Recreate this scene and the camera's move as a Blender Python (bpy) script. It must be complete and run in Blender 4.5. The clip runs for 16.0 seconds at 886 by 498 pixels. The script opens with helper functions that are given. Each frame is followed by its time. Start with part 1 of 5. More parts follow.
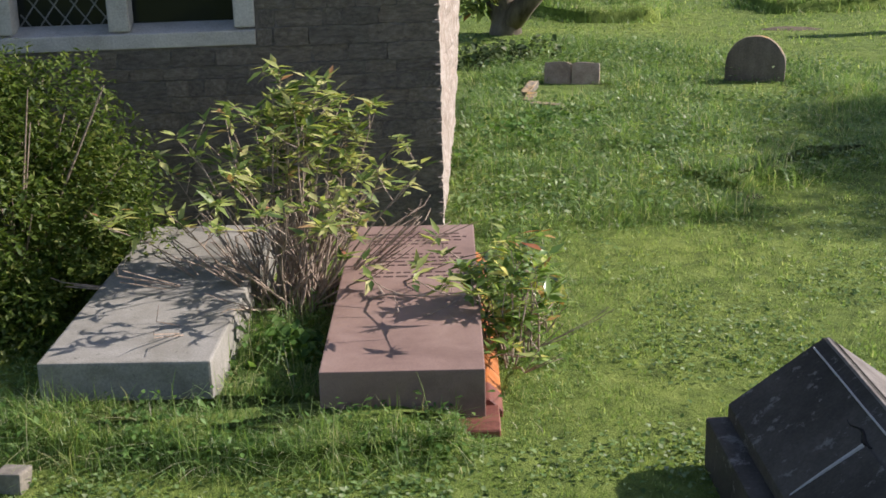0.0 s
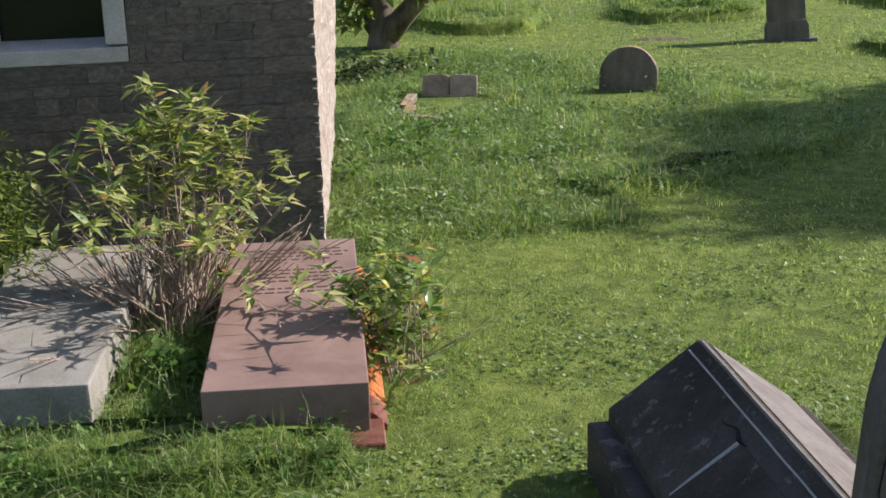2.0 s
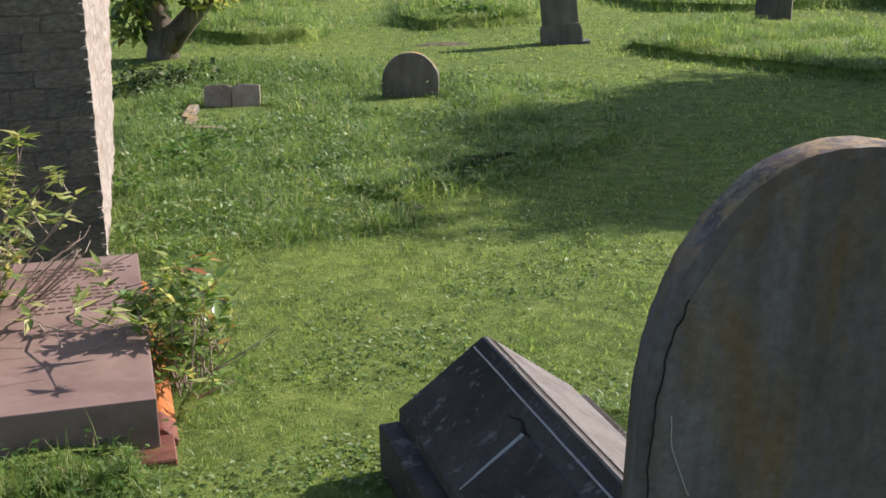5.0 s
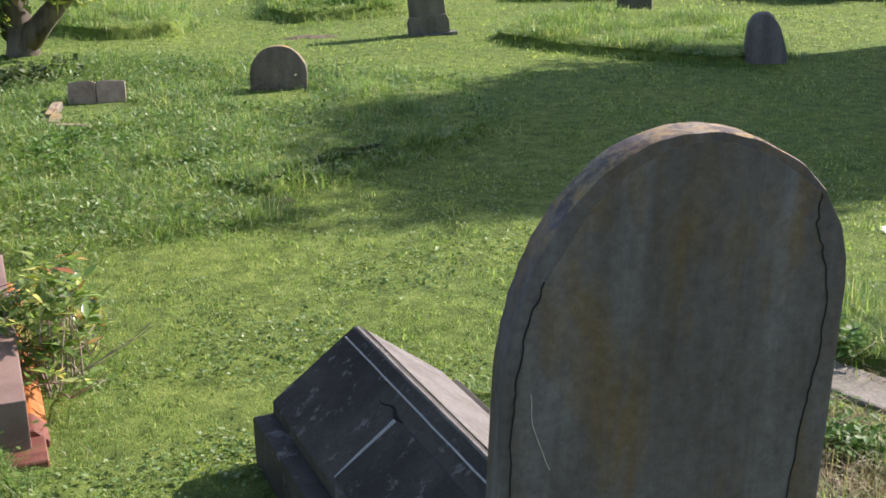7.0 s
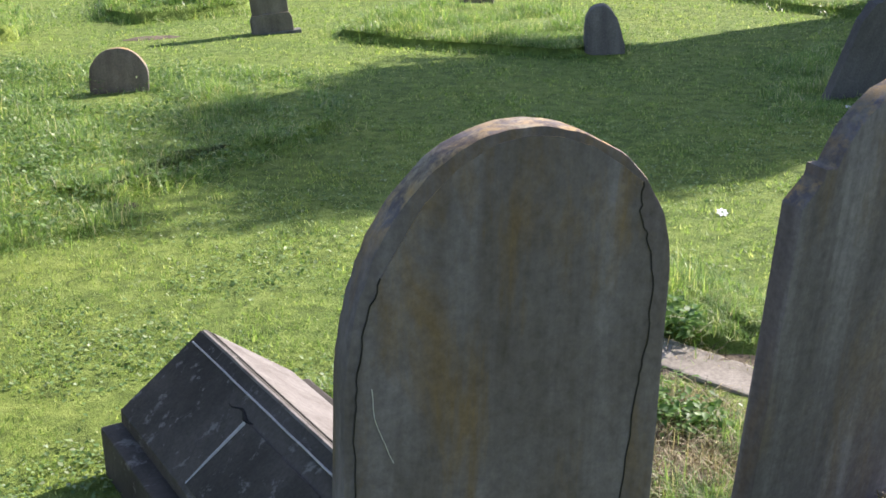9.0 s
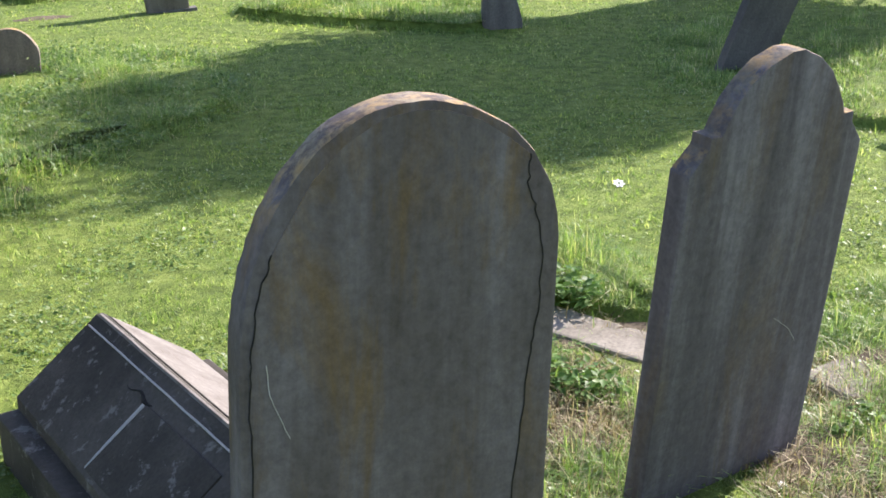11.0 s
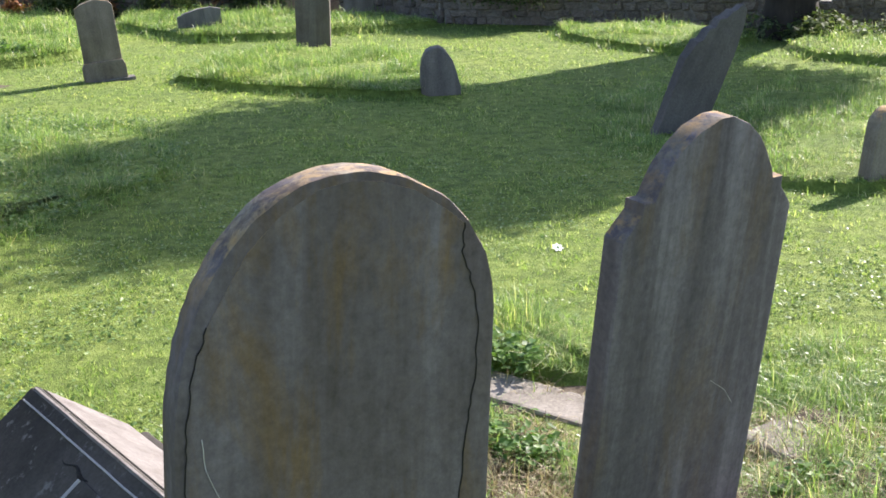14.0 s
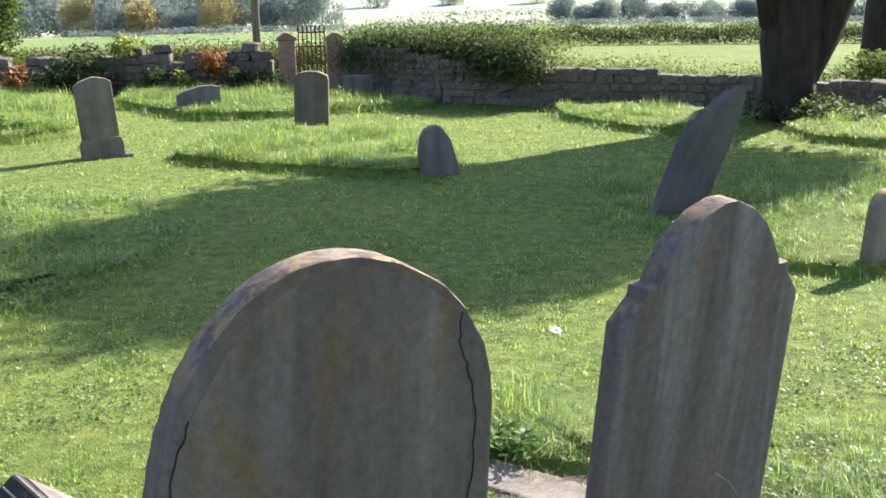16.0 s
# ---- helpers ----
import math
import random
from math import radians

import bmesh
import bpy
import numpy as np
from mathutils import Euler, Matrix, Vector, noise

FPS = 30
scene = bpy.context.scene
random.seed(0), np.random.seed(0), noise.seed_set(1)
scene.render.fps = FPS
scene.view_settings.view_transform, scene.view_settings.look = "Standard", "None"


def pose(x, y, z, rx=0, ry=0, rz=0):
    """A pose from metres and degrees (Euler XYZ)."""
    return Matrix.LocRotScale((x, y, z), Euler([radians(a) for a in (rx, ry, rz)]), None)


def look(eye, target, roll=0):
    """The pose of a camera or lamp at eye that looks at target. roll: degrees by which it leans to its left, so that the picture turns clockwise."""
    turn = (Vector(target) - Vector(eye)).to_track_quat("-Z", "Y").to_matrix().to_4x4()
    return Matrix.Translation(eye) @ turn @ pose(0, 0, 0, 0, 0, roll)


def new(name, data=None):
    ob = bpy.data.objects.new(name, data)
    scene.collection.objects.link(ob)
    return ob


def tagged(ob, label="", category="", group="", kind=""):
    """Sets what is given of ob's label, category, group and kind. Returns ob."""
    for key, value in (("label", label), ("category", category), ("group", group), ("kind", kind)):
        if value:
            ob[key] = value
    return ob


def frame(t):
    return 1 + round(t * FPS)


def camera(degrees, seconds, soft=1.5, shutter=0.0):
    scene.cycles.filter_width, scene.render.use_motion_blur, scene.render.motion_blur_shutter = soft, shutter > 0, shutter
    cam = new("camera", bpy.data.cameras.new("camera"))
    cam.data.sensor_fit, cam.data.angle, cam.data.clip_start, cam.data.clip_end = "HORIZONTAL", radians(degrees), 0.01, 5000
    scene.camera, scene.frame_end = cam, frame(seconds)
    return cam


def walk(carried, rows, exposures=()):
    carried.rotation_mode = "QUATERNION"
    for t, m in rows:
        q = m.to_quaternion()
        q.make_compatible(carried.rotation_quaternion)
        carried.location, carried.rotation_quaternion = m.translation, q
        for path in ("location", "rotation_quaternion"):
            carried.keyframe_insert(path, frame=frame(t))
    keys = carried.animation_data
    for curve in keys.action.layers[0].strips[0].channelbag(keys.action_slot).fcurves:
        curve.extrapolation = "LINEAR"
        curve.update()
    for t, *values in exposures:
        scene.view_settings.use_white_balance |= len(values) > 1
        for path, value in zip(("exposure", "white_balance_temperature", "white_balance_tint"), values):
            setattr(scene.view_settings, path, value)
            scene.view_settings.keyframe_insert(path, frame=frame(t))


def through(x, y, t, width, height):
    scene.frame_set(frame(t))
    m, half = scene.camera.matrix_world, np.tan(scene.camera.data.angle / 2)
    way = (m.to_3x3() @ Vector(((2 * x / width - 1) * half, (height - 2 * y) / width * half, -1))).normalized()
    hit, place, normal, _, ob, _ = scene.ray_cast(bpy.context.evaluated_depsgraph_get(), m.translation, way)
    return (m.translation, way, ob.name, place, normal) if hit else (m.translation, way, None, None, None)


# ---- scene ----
cam = camera(38.0, 16.0, soft=1.65)
# seconds, eye, then degrees: turn to the left of +y, tilt, lean
PATH = [
    (0, (-0.000, 0.000, 2.227), 36.30, -17.12, -1.38),
    (0.5, (0.013, 0.004, 2.222), 35.23, -17.14, -1.53),
    (1, (0.008, 0.006, 2.222), 34.31, -17.28, -1.30),
    (1.5, (0.023, 0.005, 2.225), 32.45, -17.17, -1.27),
    (2, (0.023, 0.001, 2.230), 30.94, -16.66, -1.39),
    (2.5, (0.043, -0.004, 2.231), 29.55, -16.32, -1.57),
    (3, (0.050, -0.007, 2.233), 27.49, -16.06, -1.36),
    (3.5, (0.053, -0.006, 2.231), 25.74, -16.04, -1.25),
    (6, (0.099, -0.035, 2.235), 18.23, -16.96, -1.45),
    (6.5, (0.113, -0.062, 2.248), 16.58, -17.11, -1.49),
    (7, (0.128, -0.075, 2.249), 15.68, -17.03, -1.22),
    (7.5, (0.139, -0.086, 2.255), 14.38, -16.98, -1.33),
    (8, (0.149, -0.079, 2.254), 12.47, -17.13, -1.26),
    (8.5, (0.163, -0.089, 2.259), 10.44, -17.35, -1.56),
    (9, (0.180, -0.100, 2.264), 9.00, -17.38, -1.56),
    (9.5, (0.189, -0.110, 2.265), 8.16, -17.46, -1.66),
    (10, (0.199, -0.111, 2.265), 7.13, -17.80, -1.67),
    (12.5, (0.237, -0.138, 2.264), 2.12, -19.03, -2.03),
    (13, (0.241, -0.139, 2.272), 2.07, -17.86, -2.29),
    (13.5, (0.240, -0.135, 2.279), 1.95, -16.81, -1.91),
    (14, (0.236, -0.131, 2.280), 1.94, -15.75, -1.65),
    (14.5, (0.232, -0.126, 2.281), 2.03, -14.99, -1.39),
    (15, (0.232, -0.119, 2.285), 2.07, -14.26, -1.31),
    (15.5, (0.234, -0.117, 2.290), 2.08, -13.28, -1.30),
    (16, (0.234, -0.005, 2.271), 1.72, -12.29, -1.21),
]


def aim(eye, turn, tilt, lean):
    y, p = radians(turn), radians(tilt)
    way = Vector((-math.sin(y) * math.cos(p), math.cos(y) * math.cos(p), math.sin(p)))
    return look(eye, Vector(eye) + way, lean)


walk(cam, [(t, aim(e, a, b, c)) for t, e, a, b, c in PATH], exposures=[(0.0, 0.54, 6300, 19), (3.5, 0.55, 6300, 19), (6.0, 0.70, 6300, 19), (7.0, 0.93, 6300, 19), (9.5, 1.33, 6300, 19), (13.0, 1.44, 6300, 19), (16.0, 1.52, 6300, 19)])

# ---- light ----
SUN = Vector((0.69, 0.72, 0.64)).normalized()   # the way to the sun
world = bpy.data.worlds.new("sky")
scene.world = world
world.use_nodes = True
wn = world.node_tree.nodes
sky = wn.new("ShaderNodeTexSky")
sky.sky_type, sky.sun_disc = "NISHITA", False
sky.sun_elevation = math.asin(SUN.z)
sky.sun_rotation = math.atan2(SUN.x, SUN.y)
world.node_tree.links.new(sky.outputs[0], wn["Background"].inputs[0])
wn["Background"].inputs[1].default_value = 0.098
sun = new("sun", bpy.data.lights.new("sun", "SUN"))
sun.data.energy, sun.data.angle, sun.data.color = 5.0, radians(0.55), (1.0, 0.93, 0.82)
sun.matrix_world = look(SUN * 30, (0, 0, 0))

# ---- helpers of this scene ----
rng = np.random.default_rng(7)


def put(name, me, material, parent=None, label="", kind=""):
    if material:
        me.materials.append(material)
    ob = new(name, me)
    ob.parent = parent
    return tagged(ob, label, kind=kind)


def part(name, bm, material, parent=None, label="", smooth=False, kind=""):
    me = bpy.data.meshes.new(name)
    bmesh.ops.recalc_face_normals(bm, faces=bm.faces)
    bm.to_mesh(me)
    bm.free()
    if smooth:
        me.polygons.foreach_set("use_smooth", [True] * len(me.polygons))
        if smooth == "arris":
            me.set_sharp_from_angle(angle=radians(32))
    return put(name, me, material, parent, label, kind)


def thing(name, m, label, category, group=""):
    ob = new(name)
    ob.empty_display_size = 0.1
    ob.matrix_world = m
    return tagged(ob, label, category, group)


def raw(name, verts, faces, material, parent=None, label="", kind="", smooth=False):
    """A mesh from arrays of corners and of faces that all have the same number of corners."""
    me = bpy.data.meshes.new(name)
    n, k = faces.shape
    me.vertices.add(len(verts))
    me.vertices.foreach_set("co", np.asarray(verts, np.float32).ravel())
    me.loops.add(n * k)
    me.loops.foreach_set("vertex_index", faces.astype(np.int32).ravel())
    me.polygons.add(n)
    me.polygons.foreach_set("loop_start", np.arange(0, n * k, k, dtype=np.int32))
    me.polygons.foreach_set("loop_total", np.full(n, k, np.int32))
    if smooth:
        me.polygons.foreach_set("use_smooth", np.ones(n, bool))
    me.update(calc_edges=True)
    return put(name, me, material, parent, label, kind)


def prism(bm, outline, lo, hi, axis="z"):
    """Extrudes an outline of 2D points between two levels, along z or, for upright slabs, along y."""
    mk = (lambda p, l: (p[0], p[1], l)) if axis == "z" else (lambda p, l: (p[0], l, p[1]))
    a = [bm.verts.new(mk(p, lo)) for p in outline]
    b = [bm.verts.new(mk(p, hi)) for p in outline]
    fs = [bm.faces.new(a[::-1]), bm.faces.new(b)]
    for i in range(len(a)):
        j = (i + 1) % len(a)
        fs.append(bm.faces.new((a[i], a[j], b[j], b[i])))
    return fs


def box(bm, x0, x1, y0, y1, z0, z1):
    return prism(bm, [(x0, y0), (x1, y0), (x1, y1), (x0, y1)], z0, z1)


def soften(bm, width=0.01, rough=0.0, scale=9.0, segments=2, seed=0.0):
    """Rounds the edges and lets the corners wander, as worn stone does."""
    bmesh.ops.recalc_face_normals(bm, faces=bm.faces)
    es = [e for e in bm.edges if len(e.link_faces) == 2 and e.calc_face_angle(0) > 0.35]
    if width:
        bmesh.ops.bevel(bm, geom=es, offset=width, segments=segments, affect="EDGES", profile=0.6)
    if rough:
        for v in bm.verts:
            v.co += noise.noise_vector(v.co * scale + Vector((seed, seed, seed))) * rough
    return bm


def tube(bm, pts, radii, sides=6):
    rings = []
    for i, p in enumerate(pts):
        d = (Vector(pts[min(i + 1, len(pts) - 1)]) - Vector(pts[max(i - 1, 0)])).normalized()
        a = d.orthogonal().normalized()
        b = d.cross(a)
        rings.append([bm.verts.new(Vector(p) + (a * math.cos(k * math.tau / sides) + b * math.sin(k * math.tau / sides)) * radii[i]) for k in range(sides)])
    for r, s in zip(rings, rings[1:]):
        for k in range(sides):
            bm.faces.new((r[k], r[(k + 1) % sides], s[(k + 1) % sides], s[k]))
    bm.faces.new(rings[0][::-1])
    bm.faces.new(rings[-1])


def smooth01(t):
    t = np.clip(t, 0, 1)
    return t * t * (3 - 2 * t)


def wob(x, y, s, k=0.0):
    return np.sin(x * s + 1.3 * np.sin(y * s * 0.7 + k)) * np.cos(y * s * 0.9 + 0.8 * np.sin(x * s * 0.6 + 2 * k))


def land(x, y):
    """Height of the ground: a rise under the path, nearly level lawn, then a valley and the hill beyond."""
    x, y = np.asarray(x, float), np.asarray(y, float)
    d = np.hypot(x, y)
    z = 0.75 * smooth01((3.3 - d) / 3.1)
    z = z + 0.018 * wob(x, y, 0.9) * smooth01((d - 4) / 3) * smooth01((60 - d) / 30)
    z = z - 0.04 * np.clip(d - 27, 0, 400) + 0.055 * np.clip(d - 427, 0, 900)
    return z


def on_land(x, y, dz=0.0):
    return float(land(x, y)) + dz


def inside(poly, x, y):
    r = np.zeros(len(x), bool)
    for i in range(len(poly)):
        (ax, ay), (bx, by) = poly[i], poly[i - 1]
        if ay == by:
            continue
        r ^= ((ay > y) != (by > y)) & (x < (bx - ax) * (y - ay) / (by - ay) + ax)
    return r


def scatter(poly, n):
    p = np.array(poly)
    lo, hi = p.min(0), p.max(0)
    out = np.zeros((0, 2))
    while len(out) < n:
        q = lo + rng.random((n * 2, 2)) * (hi - lo)
        out = np.vstack([out, q[inside(poly, q[:, 0], q[:, 1])]])
    return out[:n]


def blades(name, xy, high, wide, lean, material, label, z=None, segs=2):
    """Grass: every blade is a narrow tapering strip that bends over."""
    n = len(xy)
    a = rng.random(n) * math.tau
    side = np.stack([np.cos(a), np.sin(a), 0 * a], 1)
    b = a + math.pi / 2 + rng.normal(0, 0.5, n)
    over = np.stack([np.cos(b), np.sin(b), 0 * b], 1)
    base = np.column_stack([xy, (land(xy[:, 0], xy[:, 1]) if z is None else z) - 0.006])
    h, w, l = high[:, None], wide[:, None], (lean * rng.random(n))[:, None]
    up = np.array([0, 0, 1.0])
    rows = []
    for s in range(segs):
        t = s / segs
        c = base + up * h * t * (1 - 0.35 * l * t) + over * h * l * t * t
        k = w * (1 - 0.55 * t) / 2
        rows += [c - side * k, c + side * k]
    rows.append(base + up * h * (1 - 0.35 * l) + over * h * l)
    m = len(rows)
    v = np.stack(rows, 1).reshape(-1, 3)
    tri = []
    for s in range(segs - 1):
        tri += [(2 * s, 2 * s + 1, 2 * s + 3), (2 * s, 2 * s + 3, 2 * s + 2)]
    tri.append((2 * segs - 2, 2 * segs - 1, 2 * segs))
    f = (np.arange(n)[:, None, None] * m + np.array(tri)[None]).reshape(-1, 3)
    return tagged(raw(name, v, f, material), label, "grass", kind="stuff")


def tufts(poly, n, spread=.035, per=14):
    """Places for blades that stand together in tufts, with a ragged edge to the patch, and a size for each tuft."""
    c = scatter(poly, max(1, n // per))
    c = c + rng.normal(0, .04, c.shape)
    size = np.clip(rng.lognormal(-.08, .4, len(c)), .35, 1.8)
    i = rng.integers(0, len(c), n)
    return c[i] + rng.normal(0, spread, (n, 2)) * size[i][:, None], size[i]


def leaves(name, pos, size, material, parent=None, label="", kind="", aspect=0.45, droop=0.5, flat=0.0, out=None):
    """Leaves of two halves folded at the midrib, each a pointed oval of four faces."""
    n = len(pos)
    a = rng.random(n) * math.tau
    el = rng.normal(-0.1 - 0.3 * droop, 0.5, n) * (1 - flat)
    d = np.stack([np.cos(a) * np.cos(el), np.sin(a) * np.cos(el), np.sin(el)], 1)
    if out is not None:
        d = d * 0.7 + out
        d /= np.linalg.norm(d, axis=1)[:, None]
    s = np.cross(d, np.array([0, 0, 1.0])) + rng.normal(0, 0.25, (n, 3))
    s /= np.linalg.norm(s, axis=1)[:, None]
    u = np.cross(s, d)
    L = (size * (0.65 + 0.7 * rng.random(n)))[:, None]
    W = L * aspect
    p = [pos, pos + d * L * .35 - s * W * .5 + u * W * .18, pos + d * L * .4, pos + d * L * .35 + s * W * .5 + u * W * .18,
         pos + d * L - u * L * 0.12 * droop]
    v = np.stack(p, 1).reshape(-1, 3)
    tri = np.array([(0, 2, 1), (1, 2, 4), (0, 3, 2), (3, 4, 2)])
    f = (np.arange(n)[:, None, None] * 5 + tri[None]).reshape(-1, 3)
    return raw(name, v, f, material, parent, label, kind)


# ---- materials ----
def material(name, rough=0.9, metal=0.0):
    m = bpy.data.materials.new(name)
    m.use_nodes = True
    nt = m.node_tree
    b = nt.nodes["Principled BSDF"]
    b.inputs["Roughness"].default_value, b.inputs["Metallic"].default_value = rough, metal
    b.inputs["Specular IOR Level"].default_value = 0.3
    return m, nt, b


def node(nt, kind, **kw):
    n = nt.nodes.new("ShaderNode" + kind)
    for k, v in kw.items():
        n.inputs[k].default_value = v
    return n


def noise_tex(nt, vec, scale, detail=5.0, rough=0.6, dist=0.0):
    n = node(nt, "TexNoise", Scale=scale, Detail=detail, Roughness=rough, Distortion=dist)
    nt.links.new(vec, n.inputs["Vector"])
    return n.outputs["Fac"]


def ramp(nt, fac, stops):
    r = nt.nodes.new("ShaderNodeValToRGB")
    e = r.color_ramp.elements
    while len(e) < len(stops):
        e.new(0.5)
    for el, (p, c) in zip(e, stops):
        el.position, el.color = p, (*c, 1) if len(c) == 3 else c
    nt.links.new(fac, r.inputs[0])
    return r.outputs[0]


def blend(nt, fac, a, b, how="MIX"):
    n = nt.nodes.new("ShaderNodeMix")
    n.data_type, n.blend_type = "RGBA", how
    for s, v in ((n.inputs[0], fac), (n.inputs[6], a), (n.inputs[7], b)):
        if isinstance(v, (float, int)):
            s.default_value = v
        elif isinstance(v, tuple):
            s.default_value = (*v, 1)
        else:
            nt.links.new(v, s)
    return n.outputs[2]


def coords(nt, which="Object", scale=(1, 1, 1), spread=False):
    t = nt.nodes.new("ShaderNodeTexCoord")
    mp = nt.nodes.new("ShaderNodeMapping")
    mp.inputs["Scale"].default_value = scale
    nt.links.new(t.outputs[which], mp.inputs[0])
    if spread:
        r = nt.nodes.new("ShaderNodeObjectInfo")
        sc = nt.nodes.new("ShaderNodeVectorMath")
        sc.operation = "SCALE"
        sc.inputs[0].default_value = (37, 17, 23)
        nt.links.new(r.outputs["Random"], sc.inputs["Scale"])
        nt.links.new(sc.outputs[0], mp.inputs["Location"])
    return mp.outputs[0]


def bump(nt, b, fac, strength=0.4, dist=0.01):
    n = node(nt, "Bump", Strength=strength, Distance=dist)
    nt.links.new(fac, n.inputs["Height"])
    nt.links.new(n.outputs[0], b.inputs["Normal"])


def stone(name, dark, mid, light, lichen=None, amount=0.62, scale=3.0, grain=60.0, streak=0.0, rough=0.9, vary=0.0, rust=None, relief=0.35, crust=None):
    """Weathered stone: broad stains, runs of water, lichen spots and fine grain."""
    m, nt, b = material(name, rough)
    v = coords(nt, spread=True)
    broad = noise_tex(nt, v, scale, 6, 0.65, 0.4)
    col = ramp(nt, broad, [(0.3, dark), (0.5, mid), (0.72, light)])
    if streak:
        run = noise_tex(nt, coords(nt, scale=(9, 9, 0.7), spread=True), 1.0, 5, 0.6, 0.3)
        col = blend(nt, streak, col, ramp(nt, run, [(0.33, dark), (0.5, mid), (0.66, light)]))
    if rust:
        r1 = noise_tex(nt, coords(nt, scale=(5, 5, 1.1), spread=True), 1.1, 6, 0.7, 0.5)
        col = blend(nt, ramp(nt, r1, [(0.5, (0, 0, 0)), (0.66, (0.75, 0.75, 0.75))]), col, rust)
    if lichen:
        l1 = noise_tex(nt, v, scale * 5.5, 8, 0.75, 0.2)
        col = blend(nt, ramp(nt, l1, [(amount, (0, 0, 0)), (amount + 0.05, (0.8, 0.8, 0.8))]), col, lichen)
    if crust:
        up = nt.nodes.new("ShaderNodeSeparateXYZ")
        nt.links.new(nt.nodes.new("ShaderNodeNewGeometry").outputs["Normal"], up.inputs[0])
        g1 = noise_tex(nt, v, 16, 7, 0.75, 0.3)
        mask = blend(nt, 1.0, ramp(nt, up.outputs["Z"], [(0.35, (0, 0, 0)), (0.7, (1, 1, 1))]), ramp(nt, g1, [(0.42, (0, 0, 0)), (0.55, (0.9, 0.9, 0.9))]), "MULTIPLY")
        col = blend(nt, mask, col, ramp(nt, noise_tex(nt, v, 5, 4, 0.6), [(0.4, crust), (0.6, (0.5, 0.3, 0.09))]))
    fine = noise_tex(nt, v, grain, 4, 0.7)
    col = blend(nt, 0.55, col, ramp(nt, fine, [(0.3, (0.5, 0.5, 0.5)), (0.7, (1.25, 1.25, 1.25))]), "MULTIPLY")
    if vary:
        o = nt.nodes.new("ShaderNodeObjectInfo")
        col = blend(nt, vary, col, ramp(nt, o.outputs["Random"], [(0.0, (0.45, 0.42, 0.4)), (0.35, (0.8, 0.8, 0.8)), (0.6, (1.1, 1.0, 0.85)), (1.0, (1.35, 1.3, 1.2))]), "MULTIPLY")
    nt.links.new(col, b.inputs["Base Color"])
    h = blend(nt, 0.4, noise_tex(nt, v, grain * 0.35, 6, 0.7), fine)
    bump(nt, b, h, relief, 0.012)
    return m


def foliage(name, stops, through=0.35, rough=0.45, spec=0.4, patch=0.0):
    """Leaves and blades: colour by leaf, some light comes through."""
    m, nt, b = material(name, rough)
    b.inputs["Specular IOR Level"].default_value = spec
    g = nt.nodes.new("ShaderNodeNewGeometry")
    col = ramp(nt, g.outputs["Random Per Island"], stops)
    if patch:
        p = noise_tex(nt, g.outputs["Position"], patch, 4, 0.6)
        col = blend(nt, 0.8, col, ramp(nt, p, [(0.3, (0.62, 0.72, 0.6)), (0.5, (1, 1, 1)), (0.7, (1.35, 1.2, 0.95))]), "MULTIPLY")
    nt.links.new(col, b.inputs["Base Color"])
    tr = nt.nodes.new("ShaderNodeBsdfTranslucent")
    nt.links.new(blend(nt, 1.0, col, (1.25, 1.3, 0.7), "MULTIPLY"), tr.inputs[0])
    mx = nt.nodes.new("ShaderNodeMixShader")
    mx.inputs[0].default_value = through
    nt.links.new(b.outputs[0], mx.inputs[1])
    nt.links.new(tr.outputs[0], mx.inputs[2])
    nt.links.new(mx.outputs[0], nt.nodes["Material Output"].inputs[0])
    return m


def plain(name, c1, c2, scale=8.0, rough=0.7, metal=0.0, relief=0.2, stretch=(1, 1, 1)):
    m, nt, b = material(name, rough, metal)
    f = noise_tex(nt, coords(nt, scale=stretch, spread=True), scale, 6, 0.65, 0.2)
    nt.links.new(ramp(nt, f, [(0.32, c1), (0.68, c2)]), b.inputs["Base Color"])
    bump(nt, b, f, relief, 0.01)
    return m


